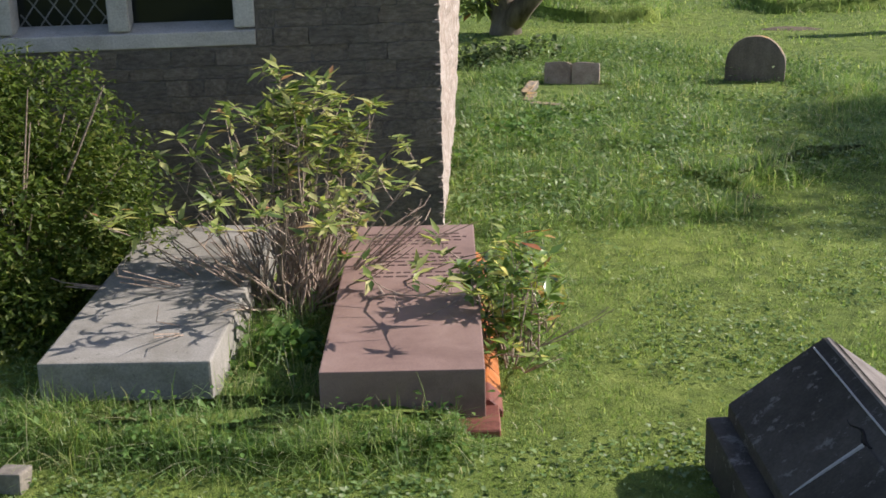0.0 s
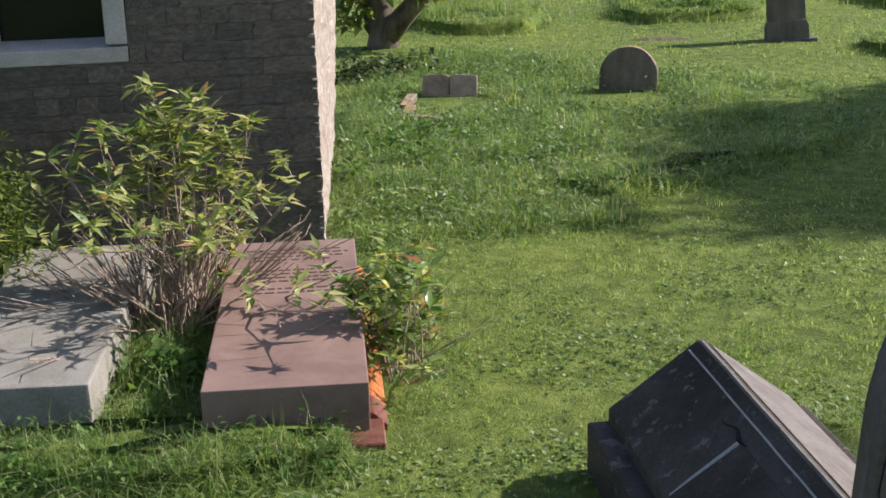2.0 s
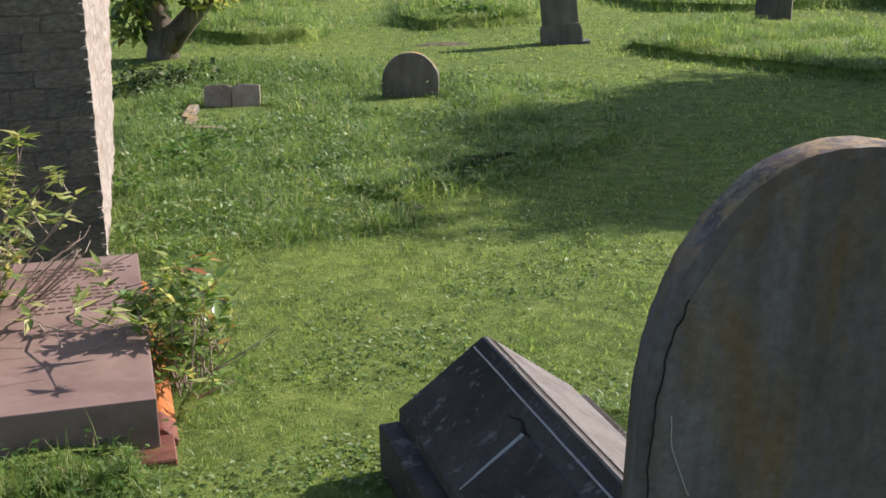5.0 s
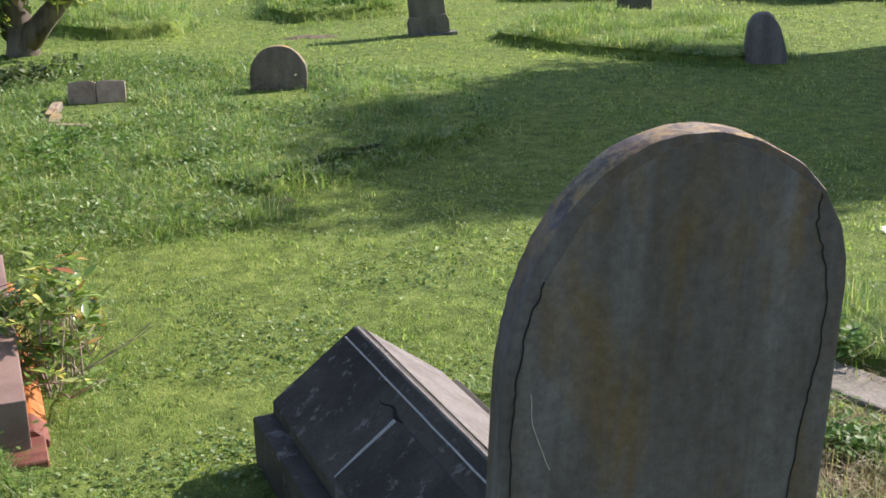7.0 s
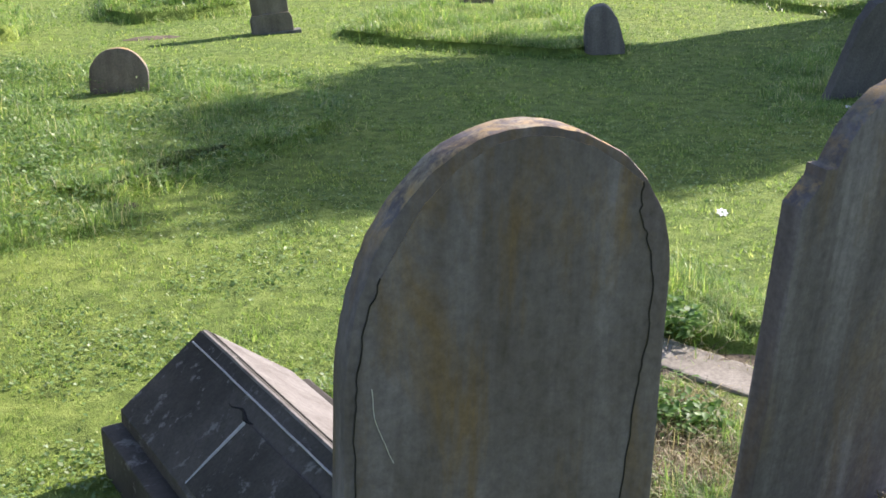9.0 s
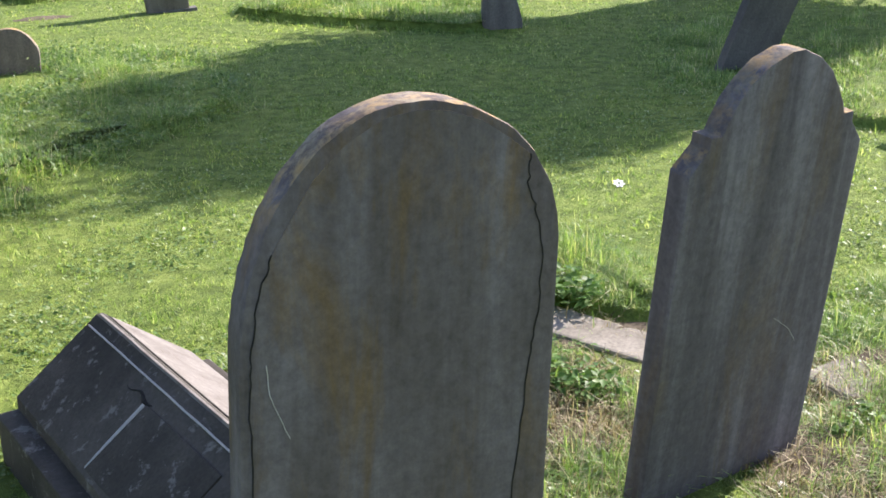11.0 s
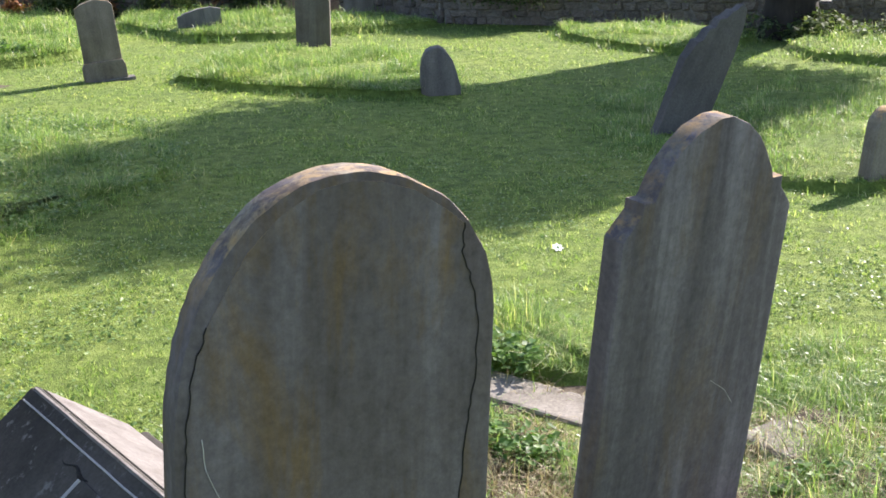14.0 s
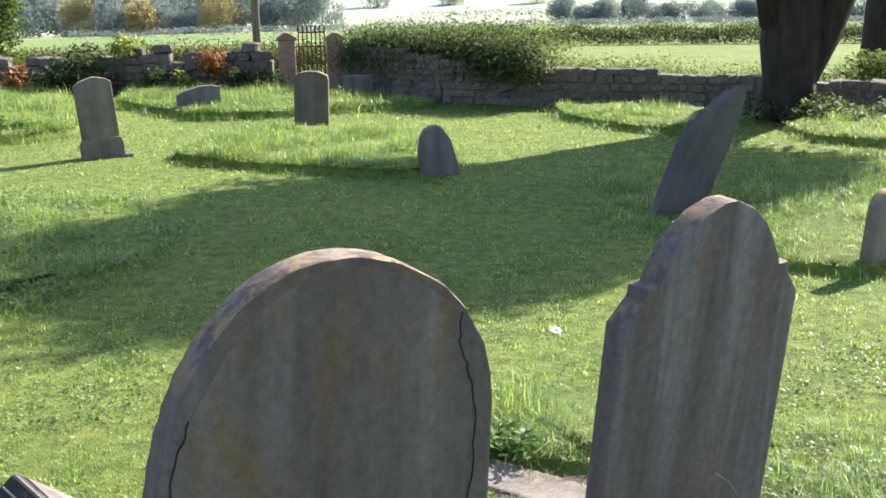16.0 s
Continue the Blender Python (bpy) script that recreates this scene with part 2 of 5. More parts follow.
def ground_material():
    m, nt, b = material("turf", 0.95)
    g = nt.nodes.new("ShaderNodeNewGeometry").outputs["Position"]
    broad = noise_tex(nt, g, 0.55, 4, 0.6)
    mid = noise_tex(nt, g, 7.0, 6, 0.7, 0.3)
    fine = noise_tex(nt, g, 90.0, 4, 0.7)
    col = ramp(nt, mid, [(0.3, (0.07, 0.105, 0.02)), (0.5, (0.15, 0.215, 0.042)), (0.7, (0.26, 0.33, 0.085))])
    col = blend(nt, 0.6, col, ramp(nt, broad, [(0.35, (0.75, 0.85, 0.7)), (0.65, (1.3, 1.2, 1.0))]), "MULTIPLY")
    col = blend(nt, 0.5, col, ramp(nt, fine, [(0.3, (0.3, 0.3, 0.3)), (0.7, (1.5, 1.5, 1.5))]), "MULTIPLY")
    # the farmed land beyond the wall: pale stubble and green fields with their own edges; the hill is painted paler
    # still for haze
    sep = nt.nodes.new("ShaderNodeSeparateXYZ")
    nt.links.new(g, sep.inputs[0])
    vor = node(nt, "TexVoronoi", Scale=0.006)
    nt.links.new(g, vor.inputs["Vector"])
    bw = nt.nodes.new("ShaderNodeSeparateColor")
    nt.links.new(vor.outputs["Color"], bw.inputs[0])
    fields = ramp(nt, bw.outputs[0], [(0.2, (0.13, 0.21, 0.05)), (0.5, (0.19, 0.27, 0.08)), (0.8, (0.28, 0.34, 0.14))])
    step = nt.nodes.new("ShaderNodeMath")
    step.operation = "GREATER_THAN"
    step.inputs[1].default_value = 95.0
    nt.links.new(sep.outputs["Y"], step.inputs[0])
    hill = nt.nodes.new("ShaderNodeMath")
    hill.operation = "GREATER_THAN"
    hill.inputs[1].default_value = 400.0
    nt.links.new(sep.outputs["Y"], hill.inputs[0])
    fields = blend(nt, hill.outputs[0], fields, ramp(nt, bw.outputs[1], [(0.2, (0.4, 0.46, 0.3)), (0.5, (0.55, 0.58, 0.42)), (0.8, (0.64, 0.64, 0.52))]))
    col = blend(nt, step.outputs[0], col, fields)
    nt.links.new(col, b.inputs["Base Color"])
    bump(nt, b, blend(nt, 0.5, mid, fine), 0.9, 0.05)
    return m


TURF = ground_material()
SOIL = stone("bare_soil", (0.05, 0.035, 0.02), (0.11, 0.085, 0.055), (0.22, 0.18, 0.12), scale=6, grain=50, relief=1.0)
LAWN = foliage("mown_grass", [(0.0, (0.064, 0.118, 0.036)), (0.3, (0.152, 0.242, 0.075)), (0.75, (0.291, 0.398, 0.137)), (1.0, (0.503, 0.535, 0.300))], 0.68, 0.42, 0.5, 1.3)
LONG = foliage("long_grass", [(0.0, (0.081, 0.146, 0.043)), (0.45, (0.184, 0.302, 0.084)), (0.8, (0.315, 0.447, 0.157)), (0.94, (0.530, 0.529, 0.302)), (1.0, (0.631, 0.567, 0.485))], 0.48, 0.4, 0.5, 2.2)
STRAW = foliage("dry_grass", [(0.0, (0.05, 0.04, 0.022)), (0.3, (0.13, 0.1, 0.055)), (0.6, (0.34, 0.28, 0.17)), (1.0, (0.62, 0.54, 0.38))], 0.25, 0.6, 0.3)
WEED = foliage("weed_leaf", [(0.0, (0.048, 0.108, 0.022)), (0.6, (0.120, 0.228, 0.054)), (1.0, (0.204, 0.312, 0.096))], 0.4, 0.5, 0.3)
CLOVER = foliage("clover_leaf", [(0.0, (0.07, 0.13, 0.035)), (0.5, (0.15, 0.25, 0.075)), (0.85, (0.26, 0.36, 0.14)), (1.0, (0.42, 0.46, 0.28))], 0.4, 0.42, 0.4)
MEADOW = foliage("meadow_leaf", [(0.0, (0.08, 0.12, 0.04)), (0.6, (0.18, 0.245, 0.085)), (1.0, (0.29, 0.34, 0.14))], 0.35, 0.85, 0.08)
BUSH = foliage("bush_leaf", [(0.0, (0.06, 0.105, 0.03)), (0.3, (0.19, 0.27, 0.075)), (0.7, (0.42, 0.47, 0.16)), (0.96, (0.62, 0.58, 0.27)), (1.0, (0.391, 0.16, 0.09))], 0.4, 0.4, 0.45)
HEDGE = foliage("box_leaf", [(0.0, (0.035, 0.066, 0.012)), (0.4, (0.076, 0.127, 0.022)), (0.85, (0.151, 0.209, 0.042)), (1.0, (0.250, 0.263, 0.088))], 0.4, 0.5, 0.35)
FIELDHEDGE = foliage("field_hedge_leaf", [(0.0, (0.062, 0.084, 0.039)), (0.5, (0.125, 0.156, 0.065)), (0.9, (0.213, 0.240, 0.104)), (1.0, (0.300, 0.288, 0.156))], 0.18, 0.95, 0.05)
LAUREL = foliage("laurel_leaf", [(0.0, (0.09, 0.16, 0.045)), (0.55, (0.23, 0.34, 0.10)), (0.86, (0.42, 0.50, 0.18)), (0.94, (0.80, 0.72, 0.22)), (1.0, (0.42, 0.16, 0.08))], 0.38, 0.2, 0.8)
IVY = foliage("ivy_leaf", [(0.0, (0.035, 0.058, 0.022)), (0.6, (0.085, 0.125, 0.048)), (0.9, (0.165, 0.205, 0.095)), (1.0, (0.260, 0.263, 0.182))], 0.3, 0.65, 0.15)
CROWN = foliage("tree_leaf", [(0.0, (0.03, 0.06, 0.012)), (0.6, (0.07, 0.12, 0.025)), (1.0, (0.15, 0.19, 0.04))], 0.3, 0.5, 0.3)
RUSSET = foliage("russet_leaf", [(0.0, (0.16, 0.06, 0.03)), (0.6, (0.34, 0.15, 0.06)), (1.0, (0.42, 0.3, 0.12))], 0.3, 0.5, 0.3)
# distance haze is painted into these leaves as pale blue-grey
HAZYLEAF = foliage("haze_painted_leaf", [(0.0, (0.21, 0.25, 0.31)), (0.5, (0.25, 0.29, 0.35)), (0.9, (0.29, 0.33, 0.37)), (1.0, (0.33, 0.36, 0.36))], 0.28, 1.0, 0.0)
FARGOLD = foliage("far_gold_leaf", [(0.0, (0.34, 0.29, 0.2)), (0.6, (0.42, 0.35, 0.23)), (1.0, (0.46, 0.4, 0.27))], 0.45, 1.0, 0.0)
TWIG = plain("twig_bark", (0.17, 0.125, 0.095), (0.46, 0.37, 0.29), 30, 0.8)
BARK = plain("dark_bark", (0.016, 0.013, 0.011), (0.05, 0.042, 0.033), 9, 0.95, relief=1.0, stretch=(1, 1, 0.25))
PALEBARK = plain("pale_bark", (0.045, 0.035, 0.026), (0.3, 0.25, 0.2), 3.5, 0.9, relief=0.6, stretch=(1, 1, 0.4))
MASON = stone("church_stone", (0.101, 0.090, 0.078), (0.172, 0.152, 0.129), (0.257, 0.234, 0.203), scale=5, grain=45, vary=0.4, relief=0.9)
MORTAR = stone("mortar", (0.108, 0.097, 0.084), (0.167, 0.151, 0.131), (0.248, 0.225, 0.199), scale=9, grain=80, relief=0.6)
# lichen here paints the dark of shaded pits in the render
RENDER = stone("lime_render", (0.24, 0.19, 0.15), (0.37, 0.315, 0.265), (0.50, 0.45, 0.40), lichen=(0.13, 0.095, 0.07), amount=0.565, scale=7, grain=45, relief=1.0)
PALESLAB = stone("pale_slab", (0.17, 0.15, 0.12), (0.25, 0.225, 0.185), (0.34, 0.31, 0.265), scale=6, grain=60, relief=0.4)
DRESSED = stone("dressed_stone", (0.36, 0.34, 0.3), (0.47, 0.45, 0.41), (0.56, 0.54, 0.5), scale=4, grain=90, relief=0.15)
GRANITE = stone("pink_granite", (0.204, 0.133, 0.111), (0.282, 0.190, 0.159), (0.345, 0.243, 0.206), scale=3, grain=210, rough=0.55, relief=0.08)
GREYTOP = stone("grey_ledger", (0.201, 0.191, 0.156), (0.288, 0.276, 0.240), (0.360, 0.346, 0.311), lichen=(0.13, 0.13, 0.11), amount=0.6, scale=4, grain=110, relief=0.2)
HEAD1 = stone("brown_headstone", (0.078, 0.060, 0.051), (0.126, 0.108, 0.110), (0.196, 0.174, 0.190), lichen=(0.42, 0.39, 0.33), amount=0.73, scale=2.2, grain=38, streak=0.55, rust=(0.165, 0.108, 0.05), relief=0.4, crust=(0.3, 0.26, 0.19))
HEAD2 = stone("grey_headstone", (0.075, 0.066, 0.070), (0.125, 0.112, 0.122), (0.215, 0.197, 0.216), scale=1.8, grain=38, streak=0.75, rust=(0.14, 0.105, 0.075), relief=0.35, crust=(0.19, 0.165, 0.13))
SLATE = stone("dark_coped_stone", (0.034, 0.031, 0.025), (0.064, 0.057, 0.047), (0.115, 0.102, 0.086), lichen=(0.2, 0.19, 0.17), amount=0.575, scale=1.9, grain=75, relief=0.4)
# paler cope colour: worn ridge, and sunlight painted on one slope
COPETOP = stone("lit_worn_cope", (0.121, 0.105, 0.094), (0.182, 0.165, 0.151), (0.237, 0.220, 0.204), scale=6, grain=60, relief=0.5)
OLD = stone("old_headstone", (0.102, 0.089, 0.072), (0.170, 0.153, 0.128), (0.264, 0.238, 0.204), lichen=(0.45, 0.43, 0.38), amount=0.68, scale=3.2, grain=60, streak=0.5, vary=0.35, relief=0.5, crust=(0.4, 0.34, 0.24))
OLDGREY = stone("grey_old_headstone", (0.097, 0.092, 0.087), (0.156, 0.149, 0.137), (0.242, 0.229, 0.205), lichen=(0.5, 0.5, 0.47), amount=0.7, scale=3.2, grain=60, streak=0.6, relief=0.5)
LEANER = stone("dark_leaning_stone", (0.075, 0.07, 0.068), (0.115, 0.108, 0.102), (0.17, 0.162, 0.15), lichen=(0.4, 0.39, 0.36), amount=0.74, scale=2.0, grain=55, streak=0.25, relief=0.4)
TABLET = stone("sandstone_tablet", (0.28, 0.21, 0.17), (0.42, 0.33, 0.27), (0.54, 0.45, 0.375), lichen=(0.2, 0.17, 0.13), amount=0.66, scale=5, grain=70, relief=0.4)
RUBBLE = stone("rubble_stone", (0.080, 0.068, 0.056), (0.150, 0.130, 0.110), (0.255, 0.227, 0.195), lichen=(0.36, 0.35, 0.33), amount=0.74, scale=5, grain=40, vary=0.35, relief=0.8)
EDGING = stone("orange_edging", (0.328, 0.098, 0.029), (0.459, 0.156, 0.041), (0.508, 0.221, 0.082), lichen=(0.2, 0.09, 0.06), amount=0.66, scale=7, grain=90, vary=0.45, rough=0.6, relief=0.2)
EDGEDARK = stone("dark_red_edging", (0.12, 0.045, 0.035), (0.2, 0.075, 0.055), (0.3, 0.12, 0.08), scale=7, grain=90, rough=0.5, relief=0.2)
PIER = stone("pier_brick", (0.22, 0.13, 0.1), (0.32, 0.2, 0.155), (0.4, 0.28, 0.22), scale=5, grain=50, vary=0.4, relief=0.6)
INK = plain("worn_lettering", (0.05, 0.03, 0.027), (0.11, 0.07, 0.06), 60, 0.9)
# near-black that paints the shade in cracks, grooves and the window
HOLLOWSHADE = plain("hollow_shade", (0.012, 0.012, 0.011), (0.03, 0.028, 0.024), 40, 1.0)
SCRATCHGLINT = plain("pale_scratch_and_glint", (0.4, 0.39, 0.37), (0.52, 0.5, 0.48), 40, 0.9)
RUSTIRON = plain("rusted_iron", (0.09, 0.05, 0.035), (0.24, 0.12, 0.08), 25, 0.85, 0.3)
LEAD = plain("lead_came", (0.16, 0.16, 0.16), (0.3, 0.3, 0.3), 30, 0.6, 0.4)
POLEWOOD = plain("pole_wood", (0.1, 0.085, 0.075), (0.2, 0.17, 0.15), 12, 0.9, stretch=(1, 1, 0.1))
PETAL = plain("white_petal", (0.75, 0.75, 0.72), (0.85, 0.85, 0.82), 20, 0.7)
GLASS, gnt, gb = material("dark_window_glass", 0.06)
gb.inputs["Base Color"].default_value = (0.012, 0.015, 0.014, 1)
gb.inputs["Specular IOR Level"].default_value = 0.25

# ---- ground ----
def ground():
    s = np.sinh(np.linspace(-1, 1, 240) * 6.2) / np.sinh(6.2)
    gx, gy = s * 1400, s * 1400 + 6
    X, Y = np.meshgrid(gx, gy, indexing="ij")
    v = np.stack([X, Y, land(X, Y)], -1).reshape(-1, 3)
    i = np.arange(239)
    a = (i[:, None] * 240 + i[None, :]).ravel()
    f = np.stack([a, a + 240, a + 241, a + 1], 1)
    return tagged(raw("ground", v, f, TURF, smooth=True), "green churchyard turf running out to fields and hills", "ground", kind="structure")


ground()

# ---- church corner: a rubble wall, its window and the rendered end ----
CORNER = Vector((-4.49, 6.13, 0))
WALL = Matrix.Translation(CORNER) @ pose(0, 0, 0, 0, 0, 42)      # x along the wall towards the corner, -y out of it
WIN = (-2.55, -1.07, 1.19, 2.55)                                  # the window's stone frame: left, right, foot, top


def church():
    bm = bmesh.new()
    l, r, b, t = WIN
    for x0, x1, z0, z1 in ((-4.6, l, -.3, 4), (r, -0.01, -.3, 4), (l, r, -.3, b), (l, r, t, 4)):
        box(bm, x0, x1, 0.0, 0.5, z0, z1)
    wall = part("wall_church", bm, MORTAR)
    wall.matrix_world = WALL
    tagged(wall, "shaded church wall of coursed brown rubble stone", "wall", kind="structure")
    bm = bmesh.new()      # the plain rest of the building behind
    back = [(-4.6, .5), (-.03, .5), (-.03, 3.0), (-4.6, 3.0)]
    prism(bm, back, -.3, 4.0)
    rest = part("wall_church_back", bm, MORTAR)
    rest.matrix_world = WALL
    tagged(rest, "plain body of the church behind the stone wall", "wall", kind="structure")
    # the sunlit end: coarse pale render, wider towards the top
    bm = bmesh.new()
    n, rows = 16, 120
    u, q = Vector((-.59, .807, 0)), Vector((.807, .59, 0))
    grid = []
    for i in range(rows + 1):
        z = -.1 + 4.0 * i / rows
        line = []
        for j in range(n + 1):
            k = j / n
            w = (.10 + .062 * max(z, 0)) * k
            p = CORNER + u * (2.9 * k) + q * w + Vector((0, 0, z))
            p += q * (.012 * noise.noise(p * 14) + .016 * noise.noise(Vector((p.x * 45, p.y * 45, p.z * 22)))) - u * (.012 * max(0, noise.noise(Vector((3, 1, z * 9)))) if j == 0 else 0)
            line.append(bm.verts.new(p))
        grid.append(line)
    for i in range(rows):
        for j in range(n):
            bm.faces.new((grid[i][j], grid[i][j + 1], grid[i + 1][j + 1], grid[i + 1][j]))
    geo = bmesh.ops.extrude_face_region(bm, geom=bm.faces[:])
    for v in geo["geom"]:
        if isinstance(v, bmesh.types.BMVert):
            v.co -= q * .05
    end = part("wall_church_end", bm, RENDER)
    tagged(end, "sunlit end wall with coarse pale pinkish lime render", "wall", kind="structure")
    for i in range(26):   # render squeezed out at each joint along the arris
        z = .02 + i * .085 + random.uniform(-.02, .02)
        bm = bmesh.new()
        bmesh.ops.create_icosphere(bm, subdivisions=1, radius=.011)
        for v in bm.verts:
            v.co = Vector((v.co.x * random.uniform(1.2, 2.2), v.co.y, v.co.z * .7)) + noise.noise_vector(v.co * 90 + Vector((i, 0, 0))) * .004
        nib = part("render_nib", bm, RENDER, end)
        nib.matrix_world = Matrix.Translation(CORNER + Vector((-.008, -.014, z))) @ pose(0, 0, 0, 0, 0, 42)
    # window
    win = tagged(new("window_1"), "stone mullioned church window with leaded panes", "window", kind="structure")
    win.matrix_world = WALL
    bm = bmesh.new()
    m0, m1, j = -1.90, -1.78, .12
    for x0, x1, z0, z1 in ((l, l + j, b + .1, t), (r - j, r, b + .1, t), (m0, m1, b + .1, t - j), (l + j, r - j, t - j, t)):
        box(bm, x0, x1, -.02, .3, z0, z1)
    soften(bm, .012, .002, 12)
    part("window_frame", bm, DRESSED, win, "pale dressed stone frame")
    bm = bmesh.new()
    prism(bm, [(-.021, b), (-.021, b + .085), (.16, b + .125), (.3, b + .125), (.3, b)], l, r, "z")
    for v in bm.verts:
        v.co = Vector((v.co.z, v.co.x, v.co.y))
    soften(bm, .008, .002, 12)
    part("window_sill", bm, DRESSED, win, "pale sloping stone sill")
    for x0, x1 in ((l + j, m0), (m1, r - j)):
        bm = bmesh.new()
        box(bm, x0, x1, .18, .188, b + .12, t - j)
        pane = part("pane", bm, GLASS, win, "dark leaded glass")
        if x0 == m1:
            continue
        bm = bmesh.new()
        w, h, z0 = x1 - x0, t - j - b - .12, b + .12
        for k in range(-9, 8):      # diamond cames, cut at the edges of the light
            for s in (1, -1):
                xa = k * .115
                pts = []
                for q2 in np.linspace(0, 1, 60):
                    xx = xa + (h * .75 * q2 if s > 0 else w - h * .75 * q2 - 0) if s > 0 else w - xa - h * .75 * q2
                    if 0 <= xx <= w:
                        pts.append((x0 + xx, z0 + h * q2))
                if len(pts) > 1:
                    (ax, az), (cx, cz) = pts[0], pts[-1]
                    tube(bm, [(ax, .175, az), (cx, .175, cz)], [.005, .005], 4)
        part("lead_came", bm, LEAD, pane, "grey lead strips in diamonds")
    # a near-black sheet stands in for the unlit room inside
    bm = bmesh.new()
    box(bm, l, r, .32, .34, b, t)
    part("dark_inside", bm, HOLLOWSHADE, win, "dark sheet painted as the unlit room behind the glass")
    return wall


church_wall = church()


# ---- headstones ----
def arch(w, spring, top, n=14, flat=2.0):
    """Outline of a slab with a rounded head."""
    pts = [(-w / 2, -.35), (w / 2, -.35), (w / 2, spring)]
    for i in range(1, n):
        a = math.pi * i / n
        c, s = math.cos(a), math.sin(a)
        pts.append((w / 2 * abs(c) ** (2 / flat) * (1 if c > 0 else -1), spring + (top - spring) * abs(s) ** (2 / flat)))
    return pts + [(-w / 2, spring)]


def slab(outline, th, width=.008, rough=.006, scale=8, seed=0.0):
    bm = bmesh.new()
    prism(bm, outline, 0, th, "y")
    return soften(bm, width, rough, scale, seed=seed)


def headstone(m, outline, th, mat, label, width=.008, rough=.006, seed=0.0):
    ob = part("headstone", slab(outline, th, width, rough, 8, seed), mat, smooth="arris")
    ob.matrix_world = m
    return tagged(ob, label, "headstone")


def strip(bm, pts, w, y0, y1):
    """A thin crooked line in the plane of a slab."""
    for (ax, az), (bx, bz) in zip(pts, pts[1:]):
        d = Vector((bx - ax, bz - az)).normalized()
        n = Vector((-d.y, d.x)) * w / 2
        prism(bm, [(ax - n.x, az - n.y), (bx - n.x, bz - n.y), (bx + n.x, bz + n.y), (ax + n.x, az + n.y)], y0, y1, "y")


def crooked(pts, n=6, amp=.004):
    out = []
    for (ax, az), (bx, bz) in zip(pts, pts[1:]):
        for i in range(n):
            k = i / n
            out.append((ax + (bx - ax) * k + random.uniform(-amp, amp), az + (bz - az) * k))
    return out + [pts[-1]]


# the tall round-headed stone close to the path, its face splitting off behind a crack
H1 = thing("headstone", pose(-.154, 2.524, 0, 0, 3.5, 26.4), "weathered brown round-headed headstone with a cracked face", "headstone")
head = [(-.385, -.35), (.377, -.35), (.377, 1.36)] + [(.03 + .347 * math.cos(a), 1.36 + .337 * math.sin(a)) for a in np.radians(np.linspace(6, 90, 22))]
head += [(.03 - .415 * math.sin(a) ** .95, 1.12 + .577 * math.cos(a)) for a in np.radians(np.linspace(4, 90, 26))]
part("slab", slab(head, .112, .012, .0045, 24), HEAD1, H1, smooth="arris")
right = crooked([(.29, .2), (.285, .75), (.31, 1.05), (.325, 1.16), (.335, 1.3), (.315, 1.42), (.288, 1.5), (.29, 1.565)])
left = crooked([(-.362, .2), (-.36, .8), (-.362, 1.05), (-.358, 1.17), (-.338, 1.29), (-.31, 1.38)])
bm = bmesh.new()
prism(bm, left + [(.03 - .372 * math.sin(a), 1.12 + .558 * math.cos(a)) for a in np.radians((55, 42, 28, 14, 2))] + [(.03 + .325 * math.cos(a), 1.36 + .317 * math.sin(a)) for a in np.radians((80, 65, 50))] + right[::-1], -.0015, .004, "y")
soften(bm, .001, .0005, 20)
part("face_layer", bm, HEAD1, H1, "outer layer of stone coming away")
# each crack's shade is painted as a dark strip proud of the face
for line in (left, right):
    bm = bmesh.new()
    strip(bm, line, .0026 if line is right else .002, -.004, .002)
    part("crack", bm, HOLLOWSHADE, H1, "dark strip painted as the shade in a crooked crack")
bm = bmesh.new()
strip(bm, crooked([(-.325, 1.13), (-.318, 1.06), (-.29, .99), (-.272, .95)], 3, .001), .0016, -.0052, -.003)
part("scratch", bm, SCRATCHGLINT, H1, "pale thin scratch")

# the shouldered stone beside it
P2 = [(-.39, -.35), (.4115, -.35), (.4115, 1.223), (.34, 1.30), (.34, 1.338), (.29, 1.335), (.275, 1.37), (.24, 1.43), (.19, 1.49), (.12, 1.54), (.03, 1.574),
      (-.03, 1.574), (-.12, 1.54), (-.19, 1.49), (-.24, 1.43), (-.275, 1.37), (-.29, 1.335), (-.34, 1.338), (-.34, 1.30), (-.4115, 1.223)]
H2 = thing("headstone", pose(.841, 4.014, 0, 7.66, 1.44, 40.4), "grey shouldered headstone with a pointed head, streaked by rain", "headstone")
part("slab", slab(P2, .085, .009, .004, 10, 3.0), HEAD2, H2, smooth="arris")
bm = bmesh.new()
strip(bm, crooked([(.13, .62), (.22, .56), (.27, .5)], 3, .001), .0015, -.001, .002)
part("scratch", bm, SCRATCHGLINT, H2, "pale thin scratch")

